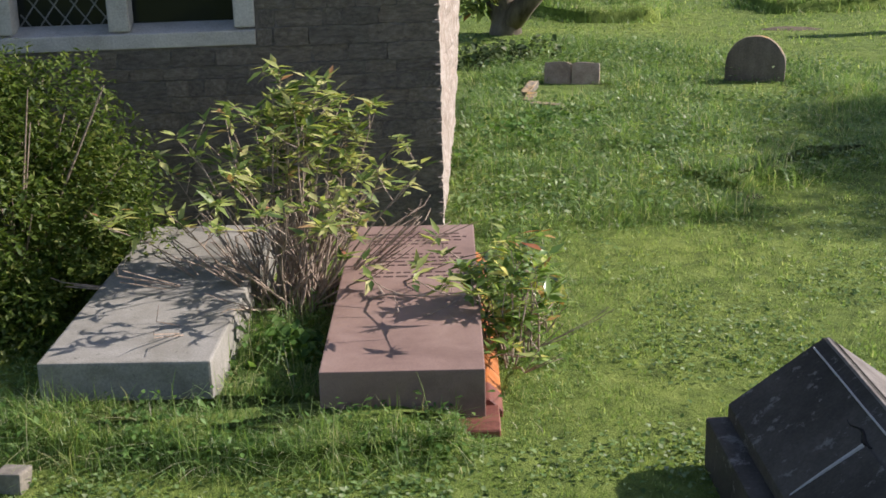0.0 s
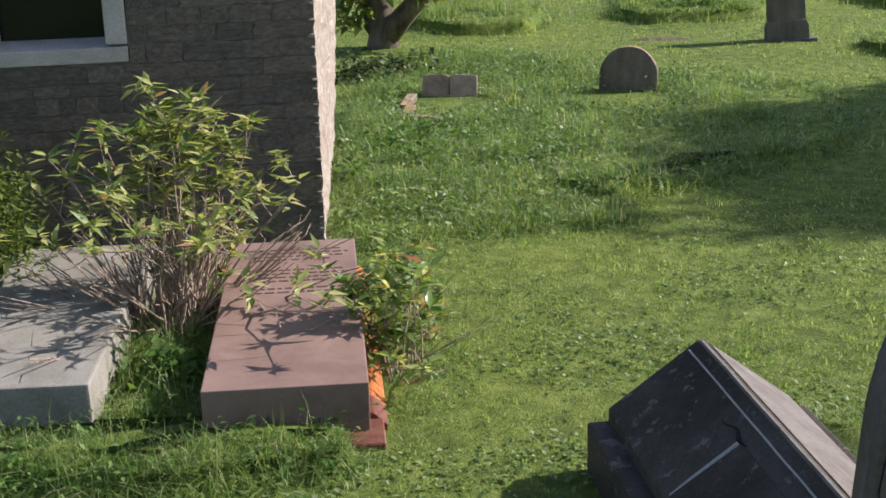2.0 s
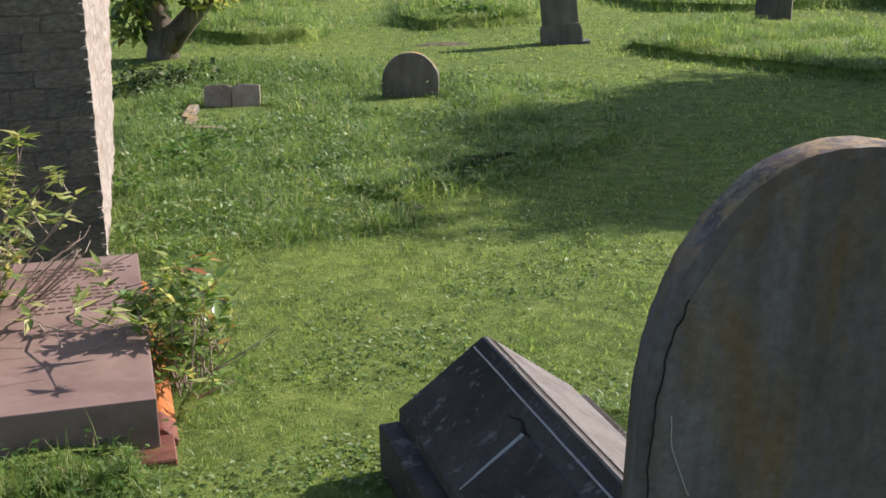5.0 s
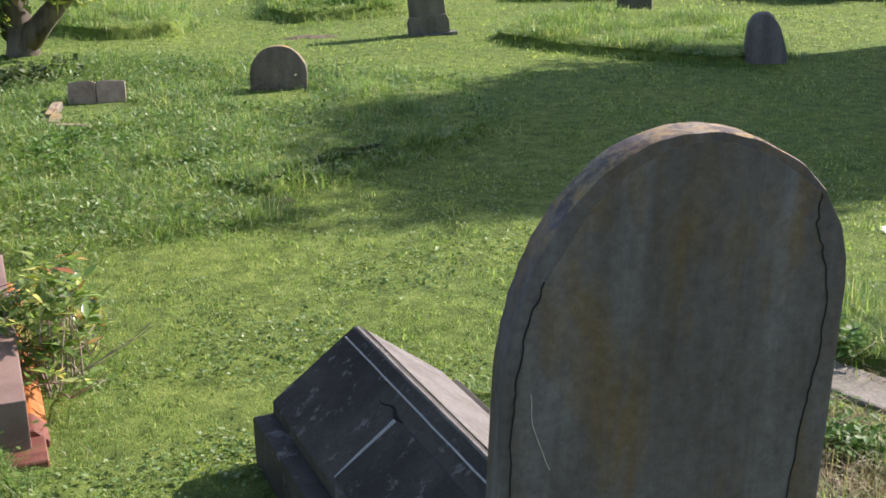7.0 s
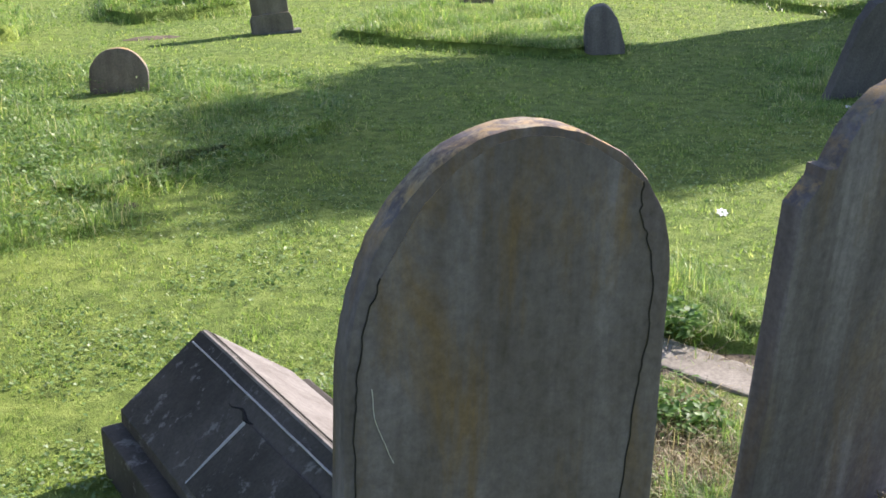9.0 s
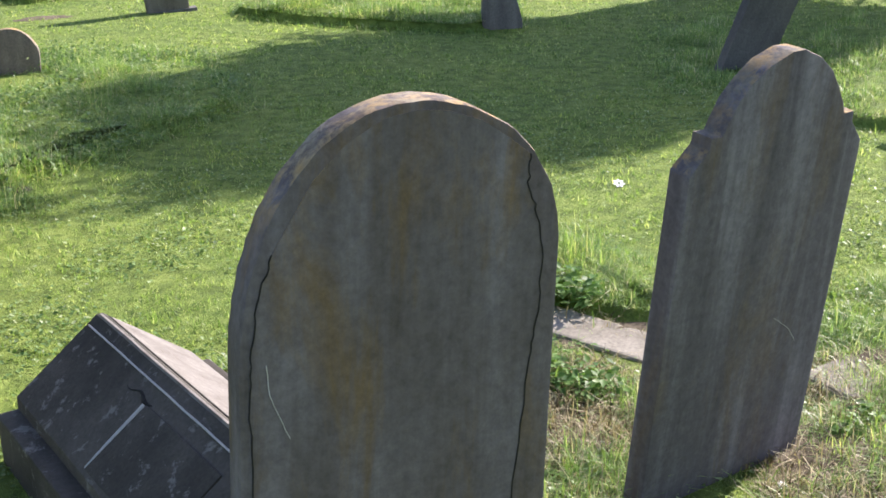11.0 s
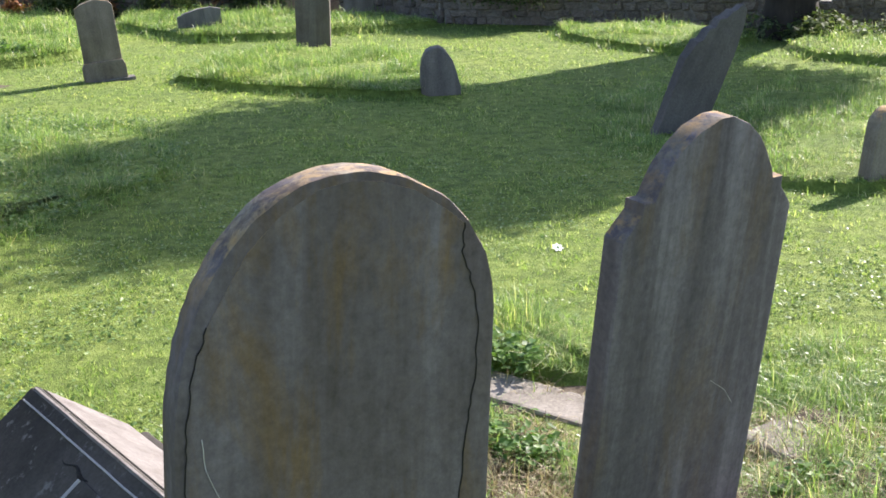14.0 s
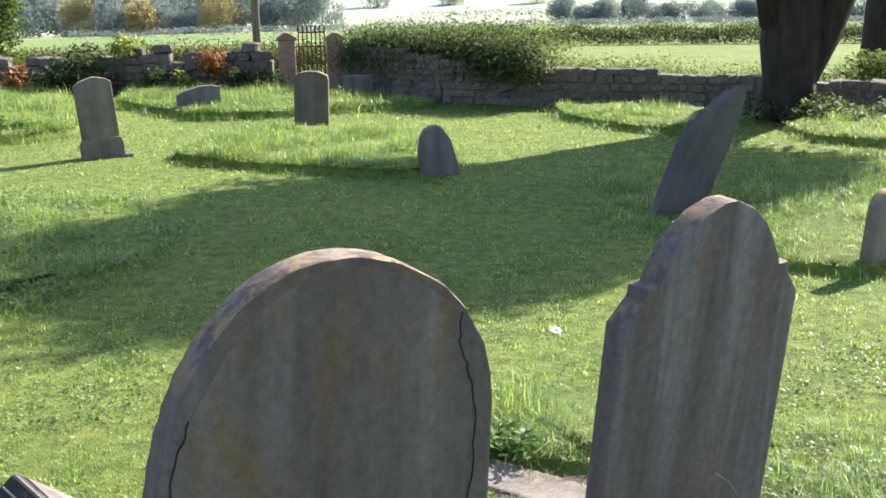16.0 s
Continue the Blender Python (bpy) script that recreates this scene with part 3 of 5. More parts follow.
# the dark coped tomb in front of the lawn
def coped_tomb():
    tomb = thing("coped_tomb", pose(-.953, 3.684, 0, 0, 0, 37.6), "dark ridged coped tomb on a stone plinth in the lawn", "tomb")
    h = .86
    bm = bmesh.new()
    prism(bm, [(-.35, .12), (-.35, .25), (-.03, .485), (-.012, .5), (.012, .5), (.03, .485), (.35, .25), (.35, .12)], -h, h, "y")
    soften(bm, .006, .004, 7)
    part("coped_stone", bm, SLATE, tomb, "dark ridged stone with pale lichen")
    bm = bmesh.new()
    box(bm, -.43, .43, -h - .06, h + .005, -.3, .2)
    soften(bm, .012, .005, 7)
    part("plinth", bm, SLATE, tomb, "dark stone base")
    sl = math.atan2(.235, .32)
    bm = bmesh.new()      # paler skin, the sun's light painted onto the sunny slope
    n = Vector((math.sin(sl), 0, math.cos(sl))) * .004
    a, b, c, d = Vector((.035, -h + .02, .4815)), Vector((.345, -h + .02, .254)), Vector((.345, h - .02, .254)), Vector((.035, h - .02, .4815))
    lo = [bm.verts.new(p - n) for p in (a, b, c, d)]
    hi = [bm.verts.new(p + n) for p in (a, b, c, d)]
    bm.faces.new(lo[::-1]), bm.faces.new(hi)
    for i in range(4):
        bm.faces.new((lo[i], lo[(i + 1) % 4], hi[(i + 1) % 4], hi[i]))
    part("worn_slope", bm, COPETOP, tomb, "slope painted paler for the sun on it")
    for x, z, w in ((-.004, .502, .009), (-.052, .4725, .004)):
        bm = bmesh.new()
        pts = [Vector((x, y, z)) + noise.noise_vector(Vector((x * 9, y * 7, 0))) * .002 for y in np.linspace(-h + .02, h - .03, 24)]
        tube(bm, pts, [w] * 24, 5)
        part("ridge_moulding", bm, SCRATCHGLINT if w < .005 else COPETOP, tomb, "pale worn moulding along the ridge")
    def on_slope(x, lift):
        k = (-.03 - x) / .32
        return Vector((x - lift * math.sin(sl), 0, .485 - .235 * k + lift * math.cos(sl)))
    bm = bmesh.new()      # raised panel on the shaded slope
    for x0, x1, y0, y1 in ((-.335, -.105, -.5, .115),):
        q = [on_slope(x0, .006) + Vector((0, y0, 0)), on_slope(x1, .006) + Vector((0, y0, 0)), on_slope(x1, .006) + Vector((0, y1, 0)), on_slope(x0, .006) + Vector((0, y1, 0))]
        p = [on_slope(x0, -.01) + Vector((0, y0, 0)), on_slope(x1, -.01) + Vector((0, y0, 0)), on_slope(x1, -.01) + Vector((0, y1, 0)), on_slope(x0, -.01) + Vector((0, y1, 0))]
        lo, hi = [bm.verts.new(v) for v in p], [bm.verts.new(v) for v in q]
        bm.faces.new(lo[::-1]), bm.faces.new(hi)
        for i in range(4):
            bm.faces.new((lo[i], lo[(i + 1) % 4], hi[(i + 1) % 4], hi[i]))
    soften(bm, .003, .0015, 15)
    part("raised_panel", bm, SLATE, tomb)
    # light caught along the panel's end is painted as a pale rod
    bm = bmesh.new()
    tube(bm, [on_slope(-.333, .006) + Vector((0, .113, 0)), on_slope(-.23, .0065) + Vector((0, .114, 0)), on_slope(-.11, .006) + Vector((0, .113, 0))], [.003, .006, .008], 5)
    part("worn_edge", bm, SCRATCHGLINT, tomb, "pale rod painted as light caught on the raised panel's edge")
    bm = bmesh.new()      # dark rods paint the shade of the broken joint above the panel, and the groove beside the ridge
    tube(bm, [on_slope(-.098 + .008 * math.sin(y * 40), .001) + Vector((0, y, 0)) for y in np.linspace(.08, .3, 12)], [.002, .006, .009, .01, .008, .006, .005, .004, .004, .003, .002, .001], 5)
    part("broken_joint", bm, HOLLOWSHADE, tomb, "dark rod painted as the shade in a broken joint")
    bm = bmesh.new()
    tube(bm, [Vector((.026, y, .4905)) + noise.noise_vector(Vector((1, y * 7, 0))) * .002 for y in np.linspace(-h + .02, h - .03, 24)], [.0045] * 24, 5)
    part("ridge_groove", bm, HOLLOWSHADE, tomb, "dark rod painted as the shade in the ridge groove")
    return tomb


coped_tomb()


# ---- the two ledger tombs by the church ----
def ledger(m, w, l, z, mat, label, lettered=False):
    tomb = thing("ledger_tomb", m, label, "tomb")
    bm = bmesh.new()
    box(bm, -w / 2, w / 2, -l / 2, l / 2, .045, z)
    soften(bm, .006 if lettered else .012, 0 if lettered else .004, 6)
    part("ledger", bm, mat, tomb)
    if not lettered:
        bm = bmesh.new()
        box(bm, -w / 2 + .02, w / 2 - .02, -l / 2 + .02, l / 2 - .02, -.1, .043)
        part("base_course", soften(bm, .01, .004, 6), OLD, tomb, "darker base course under the slab")
        return tomb
    bm = bmesh.new()
    box(bm, -w / 2 + .03, w / 2 - .03, -l / 2 + .12, l / 2 - .03, -.1, .043)
    part("base_course", bm, OLD, tomb, "dark base course under the slab")
    bm = bmesh.new()      # worn lines of lettering, as bars
    rows = [(.86, .5), (.8, .56), (.74, .5), (.68, .4), (.5, .5), (.44, .52), (.38, .46), (.32, .3), (.2, .5), (.14, .42)]
    for y, wide in rows:
        x = -wide / 2
        while x < wide / 2:
            k = random.uniform(.02, .06)
            box(bm, x, min(x + k, wide / 2 + .01), y, y + .018, z - .001, z + .0016)
            x += k + .014
    part("inscription", bm, INK, tomb, "worn illegible lettering", kind="stuff")
    # edging of glazed tiles round the foot
    for sx, y0, y1, n, mt in ((1, -l / 2 + .1, l / 2 + .05, 11, EDGING),):
        for i in range(n):
            a, b = y0 + (y1 - y0) * i / n + .003, y0 + (y1 - y0) * (i + 1) / n - .003
            bm = bmesh.new()
            x0, x1 = sorted((sx * (w / 2 - .06), sx * (w / 2 + .085)))
            e = .05
            prism(bm, [(sx * (w / 2 - .06), -.1), (sx * (w / 2 + .075), -.1), (sx * (w / 2 + .075), .03), (sx * (w / 2 + .02), .085), (sx * (w / 2 - .06), .085)], a, b, "y")
            soften(bm, .005, .002, 9, 1, i)
            part("edging_tile", bm, mt if i else EDGEDARK, tomb)
    for i in range(2, 4):
        a = -w / 2 - .06 + (w + .12) * i / 4
        bm = bmesh.new()
        prism(bm, [(-l / 2 - .085, -.1), (-l / 2 + .1, -.1), (-l / 2 + .1, .06), (-l / 2 - .04, .05), (-l / 2 - .085, .03)], a + .003, a + (w + .12) / 4 - .003, "z")
        for v in bm.verts:
            v.co = Vector((v.co.z, v.co.x, v.co.y))
        soften(bm, .005, .002, 9, 1, i)
        part("edging_tile", bm, EDGEDARK if i == 3 else EDGING, tomb)
    return tomb


GRAN = ledger(pose(-3.569, 4.574, 0, 0, 0, 35.9), .665, 2.09, .26, GRANITE, "pink granite ledger tomb with worn lettering and orange tile edging", True)
ledger(pose(-4.558, 4.005, 0, 0, 0, 35.2), .722, 2.03, .26, GREYTOP, "pale grey stone ledger tomb streaked with dirt")

# a broken pale stone block in the grass
bm = bmesh.new()
box(bm, -.05, .05, -.045, .045, -.08, .085)
soften(bm, .01, .02, 9)
ob = part("stone_block", bm, PALESLAB)
ob.matrix_world = pose(-3.87, 2.53, 0, 4, 6, 30)
tagged(ob, "small pale broken stone block in the grass", "stone")

# ---- farther headstones ----
headstone(pose(-4.87, 11.78, 0, -3, 2, 18.5), arch(.565, .2, .475, 18, 2.0), .11, OLD, "low dark round-headed headstone in long grass", .012, .008, 1.0)
headstone(pose(-.23, 14.3, 0, 6, 0, 8), [(-.22, -.35), (.26, -.35), (.235, .1), (.19, .27), (.14, .4), (.07, .51), (-.01, .56), (-.09, .555), (-.16, .51), (-.205, .43), (-.215, .3)], .12, OLDGREY, "small grey round-headed headstone leaning in the grass", .02, .012, 2.0)
headstone(pose(-2.2, 18.65, 0, 2, 1.5, 2), [(-.255, -.35), (.245, -.35), (.25, .72), (.235, .8), (.12, .85), (-.02, .87), (-.16, .845), (-.24, .79), (-.255, .72)], .13, OLD, "dark upright headstone with a low curved head and pale rain streaks", .012, .01, 4.0)
headstone(pose(2.08, 11.8, 0, 6, 21, 30), [(-.25, -.35), (.26, -.35), (.27, .8), (.25, 1.1), (.215, 1.26), (.16, 1.3), (.11, 1.235), (.06, 1.21), (.02, 1.13), (-.03, 1.1), (-.06, 1.01), (-.12, .97), (-.15, .87), (-.2, .84), (-.22, .72), (-.25, .66)], .11, LEANER, "tall grey headstone leaning far over with ragged edge", .01, .02, 5.0)
headstone(pose(3.23, 9.36, 0, 0, 10, 33), arch(.34, .42, .62, 12, 2.2), .12, OLD, "small brown leaning headstone with rounded head", .012, .008, 6.0)
headstone(pose(-4.36, 21.15, 0, 0, -4, 15), [(-.36, -.3), (.36, -.3), (.36, .42), (.2, .46), (0, .45), (-.24, .4), (-.36, .34)], .14, OLDGREY, "low broad grey headstone half hidden in grass", .012, .01, 7.0)
headstone(pose(-1.92, 23.0, 0, 0, 0, 2), [(-.27, -.3), (.27, -.3), (.27, .4), (.24, .44), (-.24, .44), (-.27, .4)], .1, OLD, "low square headstone with a pale rim by the wall", .01, .004, 8.0)
# pedestal stone with a gabled head and stepped foot
ped = thing("headstone", pose(-4.51, 16.03, 0, -2, -5, 19), "tall weathered gabled headstone on a stepped base", "headstone")
part("slab", slab([(-.235, .2), (.235, .2), (.235, .96), (.19, 1.0), (.02, 1.045), (-.15, 1.0), (-.235, .95)], .13, .012, .006, 8, 9.0), OLD, ped, smooth="arris")
bm = bmesh.new()
prism(bm, [(-.27, -.3), (.27, -.3), (.27, .2), (.24, .27), (-.24, .27), (-.27, .2)], -.03, .16, "y")
part("foot", soften(bm, .012, .005, 8), OLD, ped)
bm = bmesh.new()
box(bm, -.16, .36, -.06, .2, -.2, .035)
part("base_slab", soften(bm, .01, .005, 8), OLDGREY, ped, "flat grey base slab")

# open book of sandstone on a kerbed grave
book = thing("book_memorial", pose(-6.36, 10.83, -.10, 0, 0, 21), "open stone book memorial at the head of a grave", "memorial")
for s in (-1, 1):
    bm = bmesh.new()
    prism(bm, [(s * .008, 0), (s * .28, 0), (s * .28, .275), (s * .15, .29), (s * .06, .29), (s * .008, .27)], 0, .06, "y")
    pg = part("page", soften(bm, .008, .003, 9), TABLET, book)
    pg.matrix_local = pose(0, 0, .06, -12, 0, s * 6)
bm = bmesh.new()
box(bm, -.32, .32, .0, .2, -.15, .08)
part("stand", soften(bm, .01, .004, 9), TABLET, book)
for i, (x, y, l, a) in enumerate(((-6.5, 10.3, .5, 113), (-6.22, 9.86, .42, 118), (-5.9, 9.64, .3, 20))):
    bm = bmesh.new()
    box(bm, -l / 2, l / 2, -.05, .05, -.15, .07)
    kb = part("kerb_stone", soften(bm, .012, .008, 9), OLD)
    kb.matrix_world = pose(x, y, .02, 2, 3 * (i - 1), a)
    tagged(kb, "worn sandstone kerb of an overgrown grave", "kerb", "kerb of the old grave")

# flat slabs sunk behind the two near stones
for x, y, w, l, a, mt, lab in ((.58, 5.27, .95, .27, -36, PALESLAB, "pale worn stone kerb sunk in the grass"), (1.5, 4.88, .34, .3, 40, PALESLAB, "pale flat stone strewn with dry grass"), (1.66, 3.68, .5, .3, 54, OLDGREY, "grey stone kerb lying in dry grass")):
    bm = bmesh.new()
    box(bm, -w / 2, w / 2, -l / 2, l / 2, -.1, .024)
    kb = part("kerb_stone", soften(bm, .016, .02, 6, 2), mt)
    kb.matrix_world = pose(x, y, 0, 0, 2, a)
    tagged(kb, lab, "kerb")


# ---- boundary walls ----
def stone_mesh(i):
    bm = bmesh.new()
    bmesh.ops.create_cube(bm, size=1)
    bmesh.ops.bevel(bm, geom=bm.edges[:], offset=.13, segments=1, affect="EDGES")
    for v in bm.verts:
        v.co += noise.noise_vector(v.co * 1.7 + Vector((i * 5.1, i, 0))) * .2
    me = bpy.data.meshes.new("stone")
    bm.to_mesh(me)
    bm.free()
    me.materials.append(RUBBLE)
    return me


ROUGH_STONES = [stone_mesh(i) for i in range(7)]


def rubble_wall(name, pts, heights, label, course=.14, mean=.3, thick=.4, ragged=0.0, gap=.012, core=.04):
    """A wall of laid stones along a line; the stones are pieces of their own on a core of mortar."""
    bm = bmesh.new()
    for (a, b), (h0, h1) in zip(zip(pts, pts[1:]), zip(heights, heights[1:])):
        a, b = Vector(a), Vector(b)
        n = (b - a).orthogonal().normalized() * (thick / 2 - core)
        q = [a - n, b - n, b + n, a + n]
        lo = [bm.verts.new((p.x, p.y, on_land(p.x, p.y, -.4))) for p in q]
        hi = [bm.verts.new((p.x, p.y, on_land(p.x, p.y, h - .05 - ragged * .6))) for p, h in zip(q, (h0, h1, h1, h0))]
        bm.faces.new(lo[::-1]), bm.faces.new(hi)
        for i in range(4):
            bm.faces.new((lo[i], lo[(i + 1) % 4], hi[(i + 1) % 4], hi[i]))
    wall = tagged(part(name, bm, MORTAR), label, "wall", kind="structure")
    jobs = []
    for (a, b), (h0, h1) in zip(zip(pts, pts[1:]), zip(heights, heights[1:])):
        a, b = Vector(a), Vector(b)
        L = (b - a).length
        ang = math.degrees(math.atan2((b - a).y, (b - a).x))
        n = Vector((b.y - a.y, a.x - b.x)).normalized()
        if n.dot(-a) < 0:
            n = -n
        z = 0.0
        while z < max(h0, h1) + ragged:
            c = course * random.uniform(.8, 1.2)
            s = random.uniform(-.1, .1)
            while s < L:
                l = mean * random.uniform(.55, 1.5)
                k = min(max((s + l / 2) / L, 0), 1)
                top = h0 + (h1 - h0) * k + ragged * random.uniform(-.6, 1)
                if z + c * .5 < top and s + l < L + .15:
                    p = a + (b - a) * k + n * (thick / 2 - .13)
                    jobs.append((p, z + c / 2, l - gap, c - gap, ang, top - z < c * 1.6))
                s += l
            z += c
    return wall, jobs


# ---- trees ----
def tree(m, trunk_pts, radii, limbs, mat, label, crown=None, leafmat=None, size=.2, sides=12, category="tree"):
    ob = thing("tree", m, label, category)
    bm = bmesh.new()
    tube(bm, trunk_pts, radii, sides)
    for v in bm.verts:
        k = 1 + .16 * noise.noise(Vector((v.co.x * 4, v.co.y * 4, v.co.z * .8)))
        v.co.x, v.co.y = v.co.x * k, v.co.y * k
    part("trunk", bm, mat, ob, smooth=True)
    for pts, r in limbs:
        bm = bmesh.new()
        tube(bm, pts, r, 7)
        part("limb", bm, mat, ob, smooth=True)
    if crown is not None:
        leaves("crown", crown, np.full(len(crown), size), leafmat, ob, aspect=.6)
    return ob


def clumps(n, balls, jitter=.0):
    """Leaf places gathered in uneven clumps round the given balls (x, y, z, radius, squash)."""
    b = np.array(balls)
    w = b[:, 3] ** 2
    pick = rng.choice(len(b), n, p=w / w.sum())
    d = rng.normal(0, 1, (n, 3))
    d /= np.linalg.norm(d, axis=1)[:, None]
    r = b[pick, 3] * (0.55 + .5 * rng.random(n) ** .5)
    lump = 1 + .3 * np.sin(d[:, 0] * 7 + pick) * np.sin(d[:, 1] * 6 + d[:, 2] * 5)
    return b[pick, :3] + d * (r * lump)[:, None] * np.stack([np.ones(n), np.ones(n), b[pick, 4]], 1)


def spread_balls(n, c, rx, ry, rz, r):
    out = []
    for _ in range(n):
        d = Vector((random.gauss(0, 1), random.gauss(0, 1), random.gauss(0, 1))).normalized() * random.uniform(.3, 1)
        out.append((c[0] + d.x * rx, c[1] + d.y * ry, c[2] + d.z * rz, r * random.uniform(.6, 1.25), .75))
    return out


# the old churchyard tree, whose crown shades the lawn: its boughs hang along the sun's rays over the shaded ground
TREE = Vector((4.8, 19.1))
SHADE = [(3.9, 15.9), (2.6, 16.1), (2.06, 16.4), (1.3, 15.7), (.6, 15.1), (.05, 14.55), (-.44, 14.6), (-1.3, 14.7), (-1.96, 14.1), (-2.1, 13.6), (-2.7, 13.8), (-2.8, 13.2), (-3.1, 12.4), (-2.65, 11.4),
         (-3.4, 11.0), (-4.3, 10.2), (-4.1, 9.7), (-3.0, 9.3), (-3.8, 8.6), (-3.7, 8.25), (-2.5, 8.35), (-2.1, 8.2), (-3.2, 7.35), (-3.1, 7.1), (-1.9, 7.5), (-1.2, 7.95), (.23, 8.25), (.66, 8.65), (1.5, 9.3), (1.9, 10.0), (2.7, 11.6), (3.6, 11.9), (4.7, 14.6)]
FALL = Vector((SUN.x, SUN.y)) / SUN.z


def boughs(n, root, low, high, seed):
    rs = np.random.default_rng(seed)
    poly, out = np.array(SHADE), []
    along = FALL.normalized()
    while len(out) < n:
        p = poly.min(0) + rs.random(2) * (poly.max(0) - poly.min(0))
        a = np.linspace(0, math.tau, 13)[:-1]
        for r in (.85, .65, .5, .38, .28, .2, .14):
            e, f = np.cos(a) * r * 1.2, np.sin(a) * r * .85
            if inside(SHADE, p[0] + e * along.x - f * along.y, p[1] + e * along.y + f * along.x).all():
                break
        else:
            continue
        h = (root - Vector(p)).dot(FALL) / FALL.length_squared + rs.normal(0, .8)
        h = min(max(h, low + rs.random()), high)
        out.append((p[0] + h * FALL.x - root.x, p[1] + h * FALL.y - root.y, h + .1, r, .8))
    return out


balls = boughs(300, TREE, 3.0, 10.0, 5)
for a, b in zip(SHADE, SHADE[1:]):      # loose sprays round the rim of the crown
    for _ in range(max(1, int((Vector(b) - Vector(a)).length * 2.2))):
        p = Vector(a).lerp(Vector(b), random.random()) + Vector((random.gauss(0, .14), random.gauss(0, .14)))
        h = min(max((TREE - p).dot(FALL) / FALL.length_squared + random.gauss(0, .6), 3.2), 10.0)
        balls.append((p.x + h * FALL.x - TREE.x, p.y + h * FALL.y - TREE.y, h, random.uniform(.12, .3), .7))
limbs = [([(-.15, 0, 1.5), (-.5, -.2, 3.0), (-.9, -.4, 5.0), (-1.0, -.6, 6.6)], [.34, .24, .15, .05]),
         ([(.0, 0, .5), (.42, -.05, 1.35), (1.0, -.3, 2.9), (2.7, -.8, 5.4), (3.8, -1.3, 6.8)], [.3, .29, .22, .12, .04]),
         ([(.1, .1, 2.0), (.5, -.2, 4.0), (1.5, -.5, 6.0), (2.0, -.7, 8.0)], [.36, .28, .17, .05])]
tree(pose(4.8, 19.1, -.1), [(0, 0, -.2), (0, 0, .2), (.02, 0, .6), (.03, 0, 1.2), (.05, 0, 2.2)], [.55, .46, .39, .46, .42], limbs, BARK,
     "old dark tree with a forked ridged trunk by the wall", clumps(46000, balls), CROWN, .19, 18)
balls = spread_balls(12, (3.4, -1.4, 8.4), 1.3, 1.2, 1.2, .8)
tree(pose(7.75, 24.2, 0), [(0, 0, -.4), (0, 0, .4), (.05, 0, 2), (.8, -.2, 4.5), (2.4, -.9, 7)], [.5, .43, .4, .34, .14], [([(.8, -.2, 4.4), (2.6, -.6, 6.4), (4.2, -1.6, 8.6)], [.2, .12, .04])], BARK,
     "straight dark tree trunk beyond the boundary wall", clumps(2500, balls), CROWN, .26, 14)
# the sprawling tree behind the church corner
pts = clumps(2600, [(.2, -.3, .95, .35, .7), (.75, .0, .85, .35, .7), (-.5, .2, 1.2, .6, .8), (.2, .5, 1.9, .9, .8), (-.3, -.2, .5, .3, .8)])
tree(pose(-9.15, 13.9, 0), [(0, 0, -.2), (.02, 0, .2), (-.05, 0, .7), (-.15, 0, 1.6)], [.26, .18, .16, .11],
     [([(.05, 0, .1), (.35, 0, .4), (.75, .05, .8), (1.0, .1, 1.5)], [.17, .14, .12, .07]), ([(-.05, 0, .15), (-.35, .1, .7), (-.6, .1, 1.6)], [.13, .1, .05])],
     PALEBARK, "pale leaning trunk of a leafy tree behind the church", pts, BUSH, .16)


